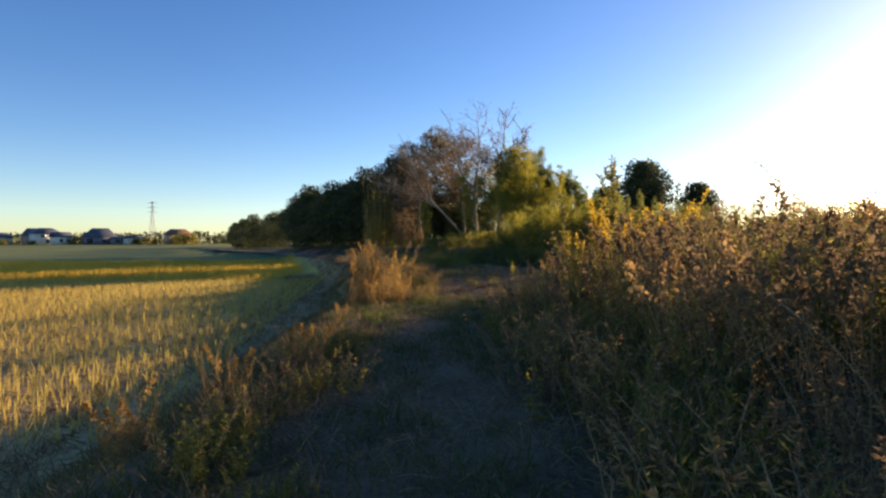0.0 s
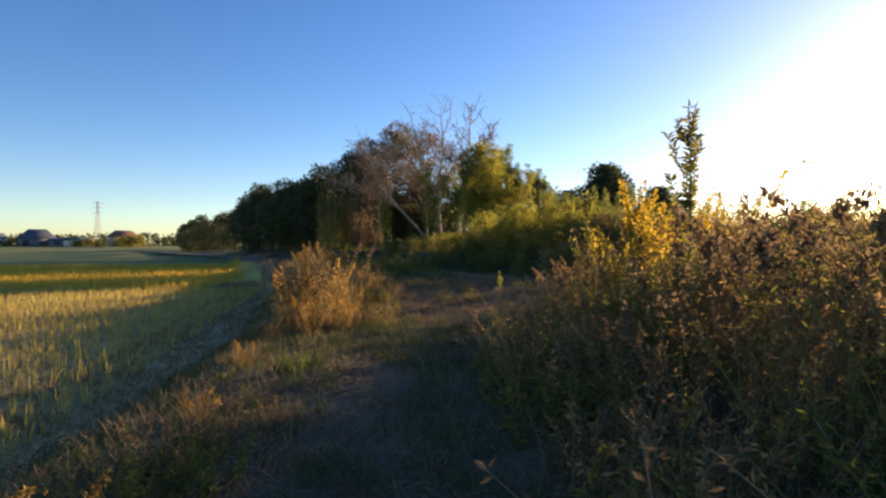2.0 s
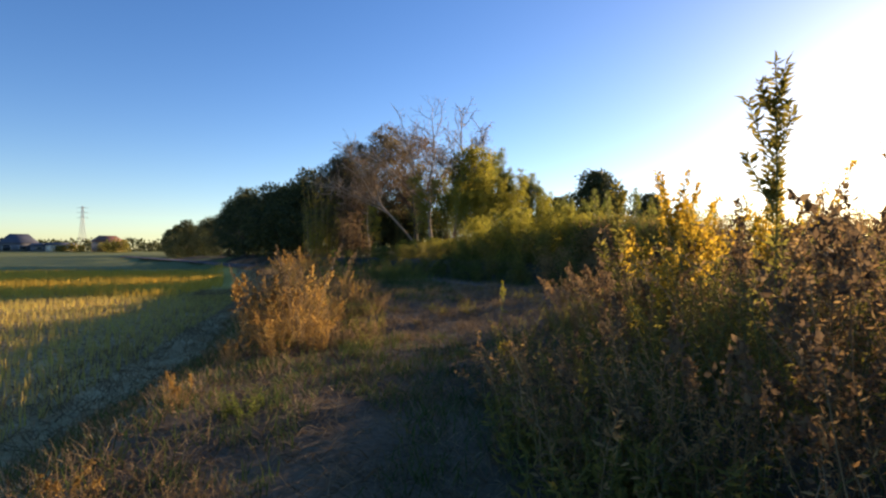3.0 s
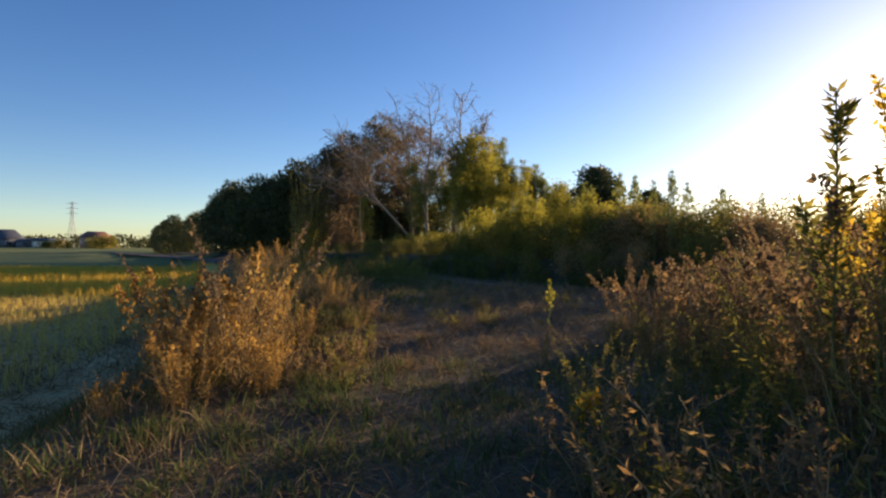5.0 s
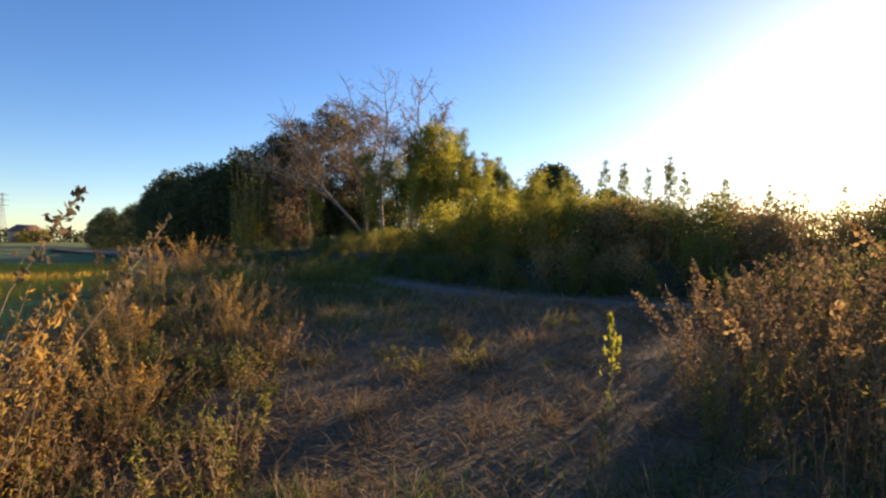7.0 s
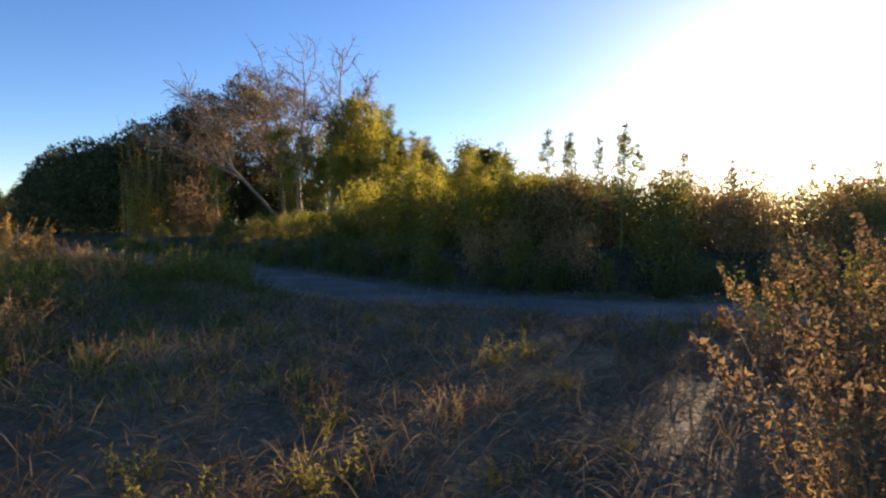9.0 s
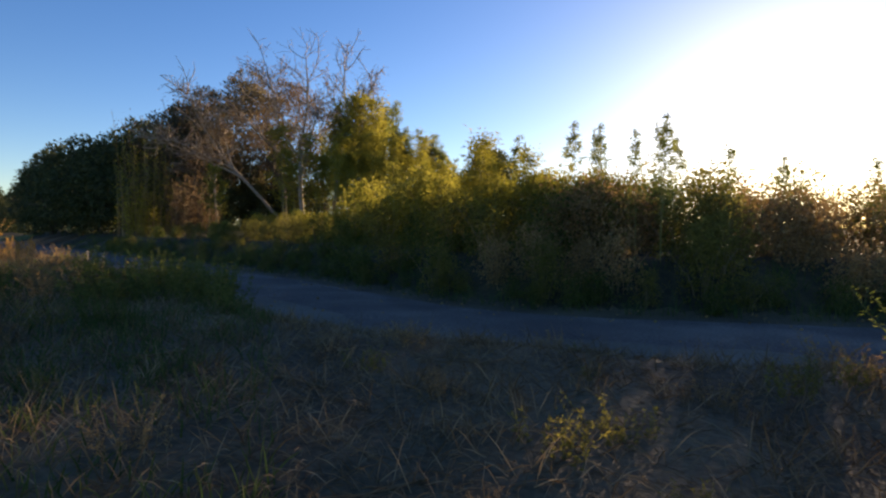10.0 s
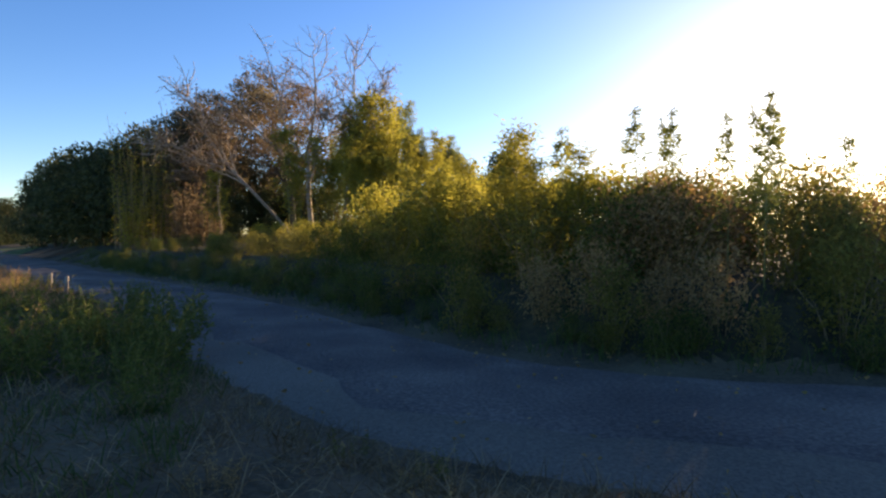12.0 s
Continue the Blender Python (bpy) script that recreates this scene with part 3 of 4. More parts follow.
G_VINE = "vine-hung trunks beside the road"
for k, (x, y, h, mat) in enumerate([(-6.2, 52.2, 7.4, "leaf_lime"), (-5.4, 52.7, 7.2, "leaf_lime"), (-4.2, 53.0, 5.2, "leaf_olive"), (-3.5, 53.2, 4.6, "leaf_russet"), (-5.8, 51.6, 3.2, "leaf_lime")]):
    weed("vine_column", "upright trunk hung with yellowing climbing leaves", G_VINE, h, 0.7, 22, 1500, 0.2, mat, "stem", 300 + k, lean=0.1, m=set_at(x, y), category="vine")
reed = weed("reed_stand", "upright brown dry reed stand", "dry reeds in the grove", 3.4, 0.7, 46, 500, 0.34, "leaf_russet", "stem", 310, lean=0.12, category="reeds")
scatter([reed], [(-3.2, 51.4, 1), (-2.6, 52.0, 1.0), (-1.9, 52.2, 0.7), (5.2, 51, 0.7)], r1)

# ---------------- hedge bank beyond the road ----------------
r2 = np.random.default_rng(12)
G_H = "overgrown hedge beside the road"


def shrub(label, seed, height, width, mat, leaf, per=420, clumps=20, name="shrub", group=G_H):
    r = np.random.default_rng(seed)
    ob = thing(name, label, "shrub", group)
    pts = stem_lines(14, height * 0.85, width * 0.2, r, 0.5)
    tagged(part("stem_mass", joined([tube(p, np.linspace(0.018, 0.005, len(p)), 3) for p in pts]), "stem", ob), kind="stuff")
    f = r.uniform(0.0, 1, clumps) ** 1.6
    prof = np.sqrt(np.clip(1 - f**2.2, 0.02, 1))
    ang, rad = r.uniform(0, 2 * np.pi, clumps), width * 0.5 * prof * r.uniform(0.25, 0.8, clumps)
    cen = np.column_stack([rad * np.cos(ang), rad * np.sin(ang), height * (0.06 + 0.82 * f)])
    tagged(part("foliage", crown_leaves(r, cen, r.uniform(0.15, 0.27, clumps) * width, per, leaf), mat, ob), kind="stuff")
    k = 260
    tips = pts[r.integers(0, len(pts), k), -1] + r.normal(0, 0.22, (k, 3)) * [1, 1, 1.3]
    tagged(part("shoot_mass", leaves(tips, r.normal(size=(k, 3)) + [0, 0, 0.6], leaf * r.uniform(0.8, 1.8, k), leaf * r.uniform(0.2, 0.4, k), r), mat, ob), kind="stuff")
    return ob


hedge_green = [shrub("dense green-leaved hedge shrub on the roadside bank", 400 + k, 2.0, 2.3, "leaf_green", 0.115, 290, 26) for k in range(2)]
hedge_olive = [shrub("olive and brown hedge shrub on the roadside bank", 410 + k, 2.2, 2.2, "leaf_olive", 0.115, 290, 26) for k in range(2)]
hedge_brown = [shrub("withered brown hedge shrub on the roadside bank", 420 + k, 2.1, 2.1, "leaf_brown", 0.105, 290, 26) for k in range(2)]
hedge_lime = [shrub("bright yellow-green shrub catching the sun", 430 + k, 2.6, 2.4, "leaf_lime", 0.13, 560, 24) for k in range(2)]


def beside_road(s, off):
    """A place off metres beyond the road's middle, s metres along the line from its bend."""
    i = int(np.clip(np.argmin(np.hypot(ROAD_LINE[:, 0] - 5.6, ROAD_LINE[:, 1] - 22.0)) + s * 2, 0, len(ROAD_LINE) - 2))
    p, d_ = ROAD_LINE[i], ROAD_LINE[i + 1] - ROAD_LINE[i]
    d_ = d_ / np.linalg.norm(d_)
    n_ = np.array([d_[1], -d_[0]])
    return p + n_ * off


sp = {"g": [], "o": [], "b": [], "l": []}
for s in np.arange(-20, 31, 1.0):
    # The fifth row is added at the back to block stray sun on the road.
    for row, off in enumerate((2.65, 3.9, 5.3, 7.0, 8.8)):
        if (row >= 2 and s > 22) or (row == 4 and s > 3):
            continue
        x, y = beside_road(s + r2.normal(0, 0.25), off + r2.normal(0, 0.2))
        size = np.interp(s, [-22, -4, 3, 8, 14, 20, 30], [0.74, 0.72, 0.72, 0.63, 0.46, 0.36, 0.26]) * (0.62, 0.88, 1.02, 1.1, 1.15)[row]
        u = r2.uniform()
        if row == 0:
            key = ("g" if u < 0.6 else ("o" if u < 0.85 else "b")) if s > 4 else ("b" if u < 0.7 else "o")
        elif s > 3:
            key = "l" if (u < 0.55 and row >= 2) else ("g" if u < 0.55 else "o")
        else:
            key = "b" if u < 0.68 else ("o" if u < 0.95 else "g")
        sp[key].append((x, y, size))
for s in np.arange(-18, 30, 0.8):
    x, y = beside_road(s + r2.normal(0, 0.2), 2.15 + r2.normal(0, 0.12))
    sp["g" if r2.uniform() < 0.7 else "o"].append((x, y, 0.24 * r2.uniform(0.7, 1.25)))
scatter(hedge_green, sp["g"], r2, 0.9, 1.12)
scatter(hedge_olive, sp["o"], r2, 0.9, 1.12)
scatter(hedge_brown, sp["b"], r2, 0.9, 1.12)
scatter(hedge_lime, sp["l"] + [(5.6, 33, 0.85), (6.6, 32, 0.95), (4.9, 36, 0.8), (6.3, 30.5, 0.85)], r2, 0.9, 1.12)

G_S = "bamboo shoots above the hedge"
sprig = [bamboo("thin bamboo shoot standing above the hedge", G_S, 220 + k, 3.9, None, 560, 0.17, "bamboo_leaf", 0.016, 0.5, spire=True) for k in range(2)]
scatter(sprig, [(8.0, 26.1, 0.8), (8.45, 25.9, 0.72), (8.6, 24.0, 0.68), (8.9, 24.4, 0.66), (6.9, 29.0, 0.64), (7.2, 27.3, 0.66), (9.6, 24.9, 0.64), (10.4, 24.2, 0.6), (11.6, 24.0, 0.58), (13.2, 23.4, 0.6), (14.6, 22.8, 0.56), (7.6, 28.0, 0.68), (8.25, 24.3, 0.62), (8.2, 25.4, 0.66)], r2, 0.96, 1.05)
tuft = [bamboo("arching yellow-green bamboo grass", G_S, 230 + k, 3.5, None, 1300, 0.16, "leaf_lime", 0.016, 0.55) for k in range(2)]
scatter(tuft, [(6.2, 27.2, 0.7), (6.0, 27.8, 0.68), (6.5, 27.6, 0.66), (5.7, 28.6, 0.66), (6.4, 26.8, 0.64), (5.0, 31.0, 0.66), (5.6, 31.5, 0.7), (7.0, 26.4, 0.6)], r2, 0.95, 1.05)

# ---------------- thicket on the near side ----------------
r3 = np.random.default_rng(13)
G_T = "weed thicket beside the path"
kinds = []
for k in range(2):
    kinds.append(weed("thicket_weed", "tangle of withered brown weeds with seed heads", G_T, 1.5, 0.55, 28, 1500, 0.066, "leaf_brown", "stem", 500 + k, 8, "leaf_russet"))
    kinds.append(weed("thicket_weed", "olive-green leafy weeds turning brown", G_T, 1.45, 0.55, 26, 1450, 0.074, "leaf_olive", "green_stem", 510 + k))
    if k == 1:
        kinds.append(weed("thicket_weed", "brown withered weeds with bare dry stalks", G_T, 1.5, 0.55, 34, 1200, 0.066, "leaf_russet", "stem", 530, 8, "leaf_brown"))
        continue
    kinds.append(weed("thicket_weed", "dark green leafy weeds in the shade", G_T, 1.2, 0.6, 24, 1350, 0.08, "leaf_green", "green_stem", 520 + k))
spots = []


def thicket_edge(y):
    """Where the weeds beside the path begin."""
    return np.interp(y, [-3, 6, 10, 12, 14, 15.5, 17, 19], [1.4, 1.15, 1.1, 1.4, 2.35, 3.2, 4.6, 7.0]) + 0.12 * np.sin(y * 1.3)


for yy in np.arange(-2.5, 18.4, 0.72):
    for xx in np.arange(1.1, 8.8, 0.76):
        x, y = xx + r3.normal(0, 0.18), yy + r3.normal(0, 0.18)
        inside = x - thicket_edge(y)
        if inside < 0 or abs(float(road_distance(x, y))) < 2.4 or (x > 6 and r3.uniform() < 0.3):
            continue
        late = step01(y, 9.5, 12.5)
        spots.append((x, y, float(np.interp(inside, [0, 0.5, 1.2, 2.2], [0.42, 0.62, 0.9 - 0.3 * late, 1.02 - 0.08 * late]))))
scatter(kinds, spots, r3, 0.85, 1.12)

G_G = "goldenrod in bloom"
rods = [weed("goldenrod", "tall goldenrod with yellow flower plumes", G_G, 2.1, 0.16, 5, 520, 0.085, "leaf_olive", "green_stem", 540 + k, 5, "bloom", 0.2) for k in range(3)]
spots = [(2.75, 10.2, 0.95), (3.0, 11.0, 1.0), (3.6, 10.4, 0.95), (3.4, 11.4, 0.98), (2.4, 10.6, 0.8), (3.8, 11.8, 0.9), (4.4, 11.2, 0.95), (2.9, 10.6, 0.98), (3.3, 10.9, 1.02), (2.2, 9.9, 0.7)]
scatter(rods, spots, r3, 0.95, 1.05)
weed("goldenrod", "single short goldenrod in bloom beside the path", G_G, 1.12, 0.01, 1, 120, 0.06, "leaf_green", "green_stem", 545, 1, "leaf_lime", 0.05, m=set_at(1.74, 13.9, 0.5, 0, 1.95))
weed("goldenrod", "short goldenrod with one yellow flower head", G_G, 0.42, 0.02, 2, 70, 0.06, "leaf_green", "green_stem", 546, 1, "bloom", 0.1, m=set_at(1.24, 11.52))


def tall_weed(label, seed, height, shoots, m):
    """One straight leafy stalk with side shoots that rise steeply round its upper half."""
    r = np.random.default_rng(seed)
    ob = thing("tall_weed", label, "weed", "tall weeds above the thicket", m)
    f = np.linspace(0, 1, 10)[:, None]
    main = np.column_stack([0.05 * np.sin(f * 3), 0.03 * np.sin(f * 4), height * f - 0.05])
    part("stem", tube(main, np.linspace(0.012, 0.004, 10), 5), "green_stem", ob)
    lines = [main]
    for k in range(shoots):
        z, a_ = r.uniform(0.45, 0.84) * height, k * 2.4 + r.uniform(0, 0.8)
        ln = r.uniform(0.14, 0.24) * height * (1.25 - z / height)
        u = np.linspace(0, 1, 6)[:, None]
        p = np.array([0, 0, z]) + np.column_stack([np.cos(a_) * ln * 0.55 * u**0.7, np.sin(a_) * ln * 0.55 * u**0.7, ln * 1.2 * u])
        part("side_shoot", tube(p, np.linspace(0.006, 0.002, 6), 4), "green_stem", ob)
        lines.append(p)
    P, A, L = [], [], []
    for k, p in enumerate(lines):
        n = 170 if k == 0 else 60
        q = r.uniform(0.35 if k == 0 else 0.1, 1, n) * (len(p) - 1.001)
        i = q.astype(int)
        P.append(p[i] + (p[i + 1] - p[i]) * (q - i)[:, None])
        A.append(unit(r.normal(size=(n, 3)) * [1, 1, 0.3]) + [0, 0, 0.55])
        L.append(r.uniform(0.05, 0.11, n))
    P, A, L = np.concatenate(P), np.concatenate(A), np.concatenate(L)
    tagged(part("foliage", leaves(P, A, L, L * 0.3, r), "leaf_olive", ob), kind="stuff")
    return ob


tall_weed("very tall leafy weed with steep side shoots", 550, 2.68, 9, set_at(2.68, 8.9))
tall_weed("slim tall weed standing out of the thicket", 551, 2.0, 3, set_at(2.3, 10.77))

# ---------------- left bank ----------------
r4 = np.random.default_rng(14)
G_L = "dry weeds on the field bank"
golds = [weed("dry_weed", "golden dry weed bush on the bank", G_L, 1.25, 0.4, 30, 2400, 0.055, "leaf_gold", "stem", 600 + k, 6, "leaf_gold") for k in range(2)]
golds += [weed("dry_weed", "brown dry weeds with withered leaves", G_L, 1.0, 0.4, 26, 1700, 0.052, "leaf_brown", "stem", 610, 6, "leaf_gold")]
scatter(golds, [(-1.35, 13.5, 0.86), (-1.75, 13.3, 0.78), (-1.55, 13.9, 0.85), (-1.95, 13.8, 0.66), (-1.3, 14.4, 0.6), (-1.05, 13.0, 0.5), (-1.0, 14.9, 0.5), (-1.6, 16.8, 0.45), (-2.2, 17.8, 0.5), (-1.7, 8.2, 0.3), (-1.9, 10.3, 0.3), (-1.5, 12.6, 0.5), (-1.9, 4.6, 0.42), (-2.2, 3.8, 0.42), (-1.55, 5.9, 0.4), (-2.3, 14.6, 0.5),
                (-2.6, 19.5, 0.6), (-3.0, 22, 0.7), (-2.4, 24.5, 0.9), (-3.2, 26, 0.9), (-2.0, 12.4, 0.35), (-0.7, 17.2, 0.4), (-1.0, 18.4, 0.42), (-0.3, 16.4, 0.32), (-5.2, 33, 0.5), (-5.8, 36, 0.5), (-4.6, 31, 0.45), (-3.4, 29, 0.5)], r4, 0.92, 1.1)
tall = weed("thin_weed", "thin tall dry weed with sparse leaves", G_L, 2.1, 0.3, 7, 170, 0.045, "leaf_russet", "stem", 620, 5, "leaf_russet", 0.3)
scatter([tall], [(-1.2, 13.35, 0.74), (-1.5, 13.6, 0.66), (-1.85, 13.5, 0.66), (-1.4, 13.9, 0.6)], r4)
greens = [weed("leafy_weed", "low green leafy weed beside the path", "green weeds", 0.75, 0.42, 24, 1100, 0.08, "leaf_green", "green_stem", 630 + k, category="weed") for k in range(2)]
scatter(greens, [(0.55, 24.6, 1.25), (0.9, 23.9, 1.05), (0.2, 25.4, 1.2), (0.05, 24.2, 0.9), (-0.5, 25.6, 1.0), (0.6, 26.2, 1.1), (-1.4, 3.2, 0.5), (-1.0, 2.7, 0.35), (-1.2, 6.9, 0.42), (-1.25, 10.0, 0.45), (-0.6, 15.9, 0.45), (-1.1, 20.5, 0.7), (-1.6, 22, 0.8), (-0.4, 22.5, 0.7), (0.4, 28, 1.0), (-0.6, 29, 1.0), (-1.6, 27, 0.9), (-1.0, 31.5, 0.8), (0.2, 20.9, 0.45), (1.0, 9.9, 0.42), (-2.0, 24, 0.8), (0.9, 22.6, 0.75), (0.3, 22.9, 0.8), (1.15, 21.8, 0.6), (-0.3, 23.4, 0.8)], r4)

low_brown = weed("low_weed", "low withered brown weeds among the straw", "low weeds by the path", 0.55, 0.34, 20, 520, 0.06, "leaf_brown", "stem", 640, category="weed")
low_russet = weed("low_weed", "low russet weeds with dry stalks", "low weeds by the path", 0.5, 0.36, 20, 480, 0.06, "leaf_russet", "stem", 641, category="weed")
low_olive = weed("low_weed", "low olive-green weeds among the straw", "low weeds by the path", 0.5, 0.36, 18, 520, 0.065, "leaf_olive", "green_stem", 642, category="weed")
spots = []
for _ in range(42):
    y = r4.uniform(2.6, 8.6)
    spots.append((bank_edge(y) + 0.15 + abs(r4.normal(0, 0.3)), y, r4.uniform(0.35, 0.8)))
for _ in range(130):
    y = r4.uniform(13.2, 21)
    spots.append((r4.uniform(float(bank_edge(y)), -0.2), y, r4.uniform(0.35, 0.8)))
for _ in range(30):
    y = r4.uniform(23, 34)
    x = r4.uniform(float(bank_edge(y)), 1.0)
    if float(road_distance(x, y)) < -2.2:
        spots.append((x, y, r4.uniform(0.6, 1.3)))
for _ in range(26):
    y = r4.uniform(16, 21.5)
    x = r4.uniform(2.4, 6.5)
    if float(road_distance(x, y)) < -2.1 and y > 17.4 - 0.1 * x:
        spots.append((x, y, r4.uniform(0.35, 0.6)))
for _ in range(95):
    y = r4.uniform(1.6, 11.5)
    spots.append((1.0 + 0.55 * r4.uniform(), y, r4.uniform(0.6, 1.35)))
for _ in range(75):
    y = r4.uniform(12.5, 21)
    x = r4.uniform(-1.2, 4.2)
    if float(road_distance(x, y)) < -2.1:
        spots.append((x, y, r4.uniform(0.2, 0.48)))
scatter([low_brown, low_russet, low_olive], spots, r4)


def dead_stalk(seed):
    """A forked dry stalk lying on the ground."""
    ob = thing("dead_stalk", "pale forked dry stalk lying on the ground", "stalk", "fallen stalks")
    tiers, _ends = branch_tree(seed, 1.0, 0.011, 3, 0.55, kids=(2, 3))
    for lv, nm in zip(tiers, ("stalk", "side_stalk", "twig")):
        for b_ in lv:
            p = b_[0][:, [2, 0, 1]] + [0.3, 0, 0]
            p[:, 2] = np.abs(p[:, 2]) * 0.55 + 0.02
            part(nm, tube(p, np.maximum(b_[1], 0.0025), 4), "straw", ob)
    return ob


stalks_lying = [dead_stalk(660), dead_stalk(661)]
scatter(stalks_lying, [(1.9, 18.6, 0.9), (2.6, 19.3, 0.8), (2.2, 17.4, 0.8), (3.2, 18.9, 0.7), (1.0, 19.6, 0.8), (-0.3, 3.6, 0.7), (-0.6, 4.3, 0.7), (-0.2, 5.2, 0.6), (-1.0, 3.4, 0.6), (0.5, 8.2, 0.6), (0.9, 11.3, 0.7), (-0.3, 14.6, 0.8), (0.4, 15.8, 0.7), (0.8, 6.6, 0.6), (0.9, 4.8, 0.6), (0.2, 20.4, 0.8)], r4)

# ---------------- field, straw and grass ----------------
r5 = np.random.default_rng(15)


def ground_cover(name, label, category, xs, ys, height, width, lie, mat, r):
    """Blades: lie 0 stands upright, 1 lies flat."""
    n = len(xs)
    base = on_land(xs, ys, -0.01)
    ang = r.uniform(0, 2 * np.pi, n)
    h = height * r.uniform(0.45, 1.2, n)
    tilt = np.clip(lie + r.normal(0, 0.18, n), 0, 1) * 1.5
    tip = base + np.column_stack([np.cos(ang) * np.sin(tilt) * h, np.sin(ang) * np.sin(tilt) * h, np.cos(tilt) * h + 0.015])
    ob = part(name, blades(base, tip, width * r.uniform(0.6, 1.3, n), 0.08, r), mat)
    return tagged(ob, label, category, kind="stuff")


def sow(n, x0, x1, y0, y1, keep, r):
    x, y = r.uniform(x0, x1, n), r.uniform(y0, y1, n)
    k = keep(x, y)
    return x[k], y[k]


def clustered(n, x0, x1, y0, y1, keep, r, cell=14, spread=0.09):
    m = n // cell
    x = np.repeat(r.uniform(x0, x1, m), cell) + r.normal(0, spread, m * cell)
    y = np.repeat(r.uniform(y0, y1, m), cell) + r.normal(0, spread, m * cell)
    k = keep(x, y)
    return x[k], y[k]


def off_road(x, y):
    return np.abs(road_distance(x, y)) > 1.75


def on_bank(x, y):
    return (x > bank_edge(y) - 1.6) & off_road(x, y) & (road_distance(x, y) < 0)


# stubble in rows
rows_x, rows_y = np.meshgrid(np.arange(-40, -3, 0.30), np.arange(2, 30, 0.24))
sx, sy = rows_x.ravel() + r5.normal(0, 0.03, rows_x.size), rows_y.ravel() + r5.normal(0, 0.04, rows_x.size)
turn_ = 0.12
sx, sy = sx * math.cos(turn_) - sy * math.sin(turn_), sy * math.cos(turn_) + sx * math.sin(turn_) + 4
keep = (bank_edge(sy) - sx > 1.5) & (sy < 28.5 - 0.06 * sx) & (sy > 1) & (sx > -1.1 * sy - 8)
sx, sy = sx[keep], sy[keep]
tuft_n = 7
ground_cover("rice_stubble", "rows of cut yellow-green rice stubble in the field", "stubble", np.repeat(sx, tuft_n) + r5.normal(0, 0.03, len(sx) * tuft_n), np.repeat(sy, tuft_n) + r5.normal(0, 0.03, len(sx) * tuft_n), 0.24, 0.014, 0.12, "stubble", r5)
x, y = sow(60000, -36, -3, 1, 34, lambda x, y: (bank_edge(y) - x > 0.2) & (x > -1.1 * y - 7), r5)
ground_cover("field_straw", "chopped pale straw lying on the field", "straw", x, y, 0.3, 0.012, 0.95, "straw", r5)
x, y = sow(60000, -52, -9, 27, 57, lambda x, y: (bank_edge(y) - x > 2.2) & (y > 28.5 - 0.06 * x), r5)
ground_cover("ripe_rice", "golden ripe rice standing in the field", "rice", x, y, 0.42, 0.03, 0.18, "rice", r5)
# bank, path and clearing
x, y = clustered(12000, -1.6, 4.5, 1.5, 20, lambda x, y: on_bank(x, y) & (x < thicket_edge(y) + 0.3), r5, 9, 0.16)
ground_cover("long_straw", "long broken stalks of straw strewn over the path", "straw", x, y, 0.26, 0.0055, 0.9, "straw", r5)
x, y = clustered(130000, -4.5, 7, 0.6, 31, on_bank, r5, 10, 0.10)
ground_cover("dry_straw", "matted dry straw and dead grass on the path", "dry grass", x, y, 0.15, 0.006, 0.88, "straw", r5)
x, y = clustered(30000, -4.5, 7, 1, 31, lambda x, y: on_bank(x, y) & ((x < -0.8) | (y > 13)), r5, 14, 0.07)
ground_cover("dry_grass", "tufts of standing dry grass on the bank", "dry grass", x, y, 0.22, 0.006, 0.5, "straw", r5)
x, y = clustered(100000, -4.5, 7, 0.6, 32, lambda x, y: on_bank(x, y) & ((y < 14) & (np.sin(1.9 * x + 0.7 * y) + np.sin(1.1 * y) > -0.5 - 0.8 * (x > 0.2)) | (x < -0.7) | (y > 17) & (x < 1.6)), r5, 16, 0.10)
ground_cover("grass", "short green grass growing among the straw", "grass", x, y, 0.15, 0.008, 0.4, "grass", r5)
x, y = clustered(90000, -12, 13, 17, 58, lambda x, y: (road_distance(x, y) > 1.55) & (road_distance(x, y) < 3.2), r5, 12, 0.10)
ground_cover("verge_grass", "green grass verge along the hedge", "grass", x, y, 0.3, 0.012, 0.35, "grass", r5)
x, y = clustered(26000, -14, 1, 28, 52, lambda x, y: (x > bank_edge(y) - 1.2) & (road_distance(x, y) < -1.7), r5, 12, 0.14)
ground_cover("bank_grass", "pale dry grass on the bank beside the road", "dry grass", x, y, 0.3, 0.012, 0.5, "straw", r5)

x, y = clustered(42000, -9, -1, 1, 34, lambda x, y: (bank_edge(y) - x > 0.0) & (bank_edge(y) - x < 3.4), r5, 12, 0.09)
ground_cover("bank_foot_grass", "pale dry grass and straw at the foot of the bank", "dry grass", x, y, 0.2, 0.008, 0.55, "straw", r5)

# fallen leaves along the road
n = 2600
k = r5.integers(0, len(ROAD_LINE) - 1, n * 4)
off_ = r5.uniform(-1.9, 2.2, n * 4)
keep = (ROAD_LINE[k, 1] > 17) & (ROAD_LINE[k, 1] < 42) & (np.abs(off_) > r5.uniform(0, 1.7, n * 4))
k, off_ = k[keep], off_[keep]
at = np.column_stack([ROAD_LINE[k] + nrm[k] * off_[:, None] + r5.normal(0, 0.25, (len(k), 2)), np.full(len(k), 0.118)])
aim = r5.normal(size=(len(k), 3)) * [1, 1, 0.15]
L = r5.uniform(0.03, 0.08, len(k))
ob = part("fallen_leaf_litter", leaves(at, aim, L, L * 0.6, r5), "leaf_brown")
tagged(ob, "withered leaves and straw blown along the road", "leaf litter", kind="stuff")

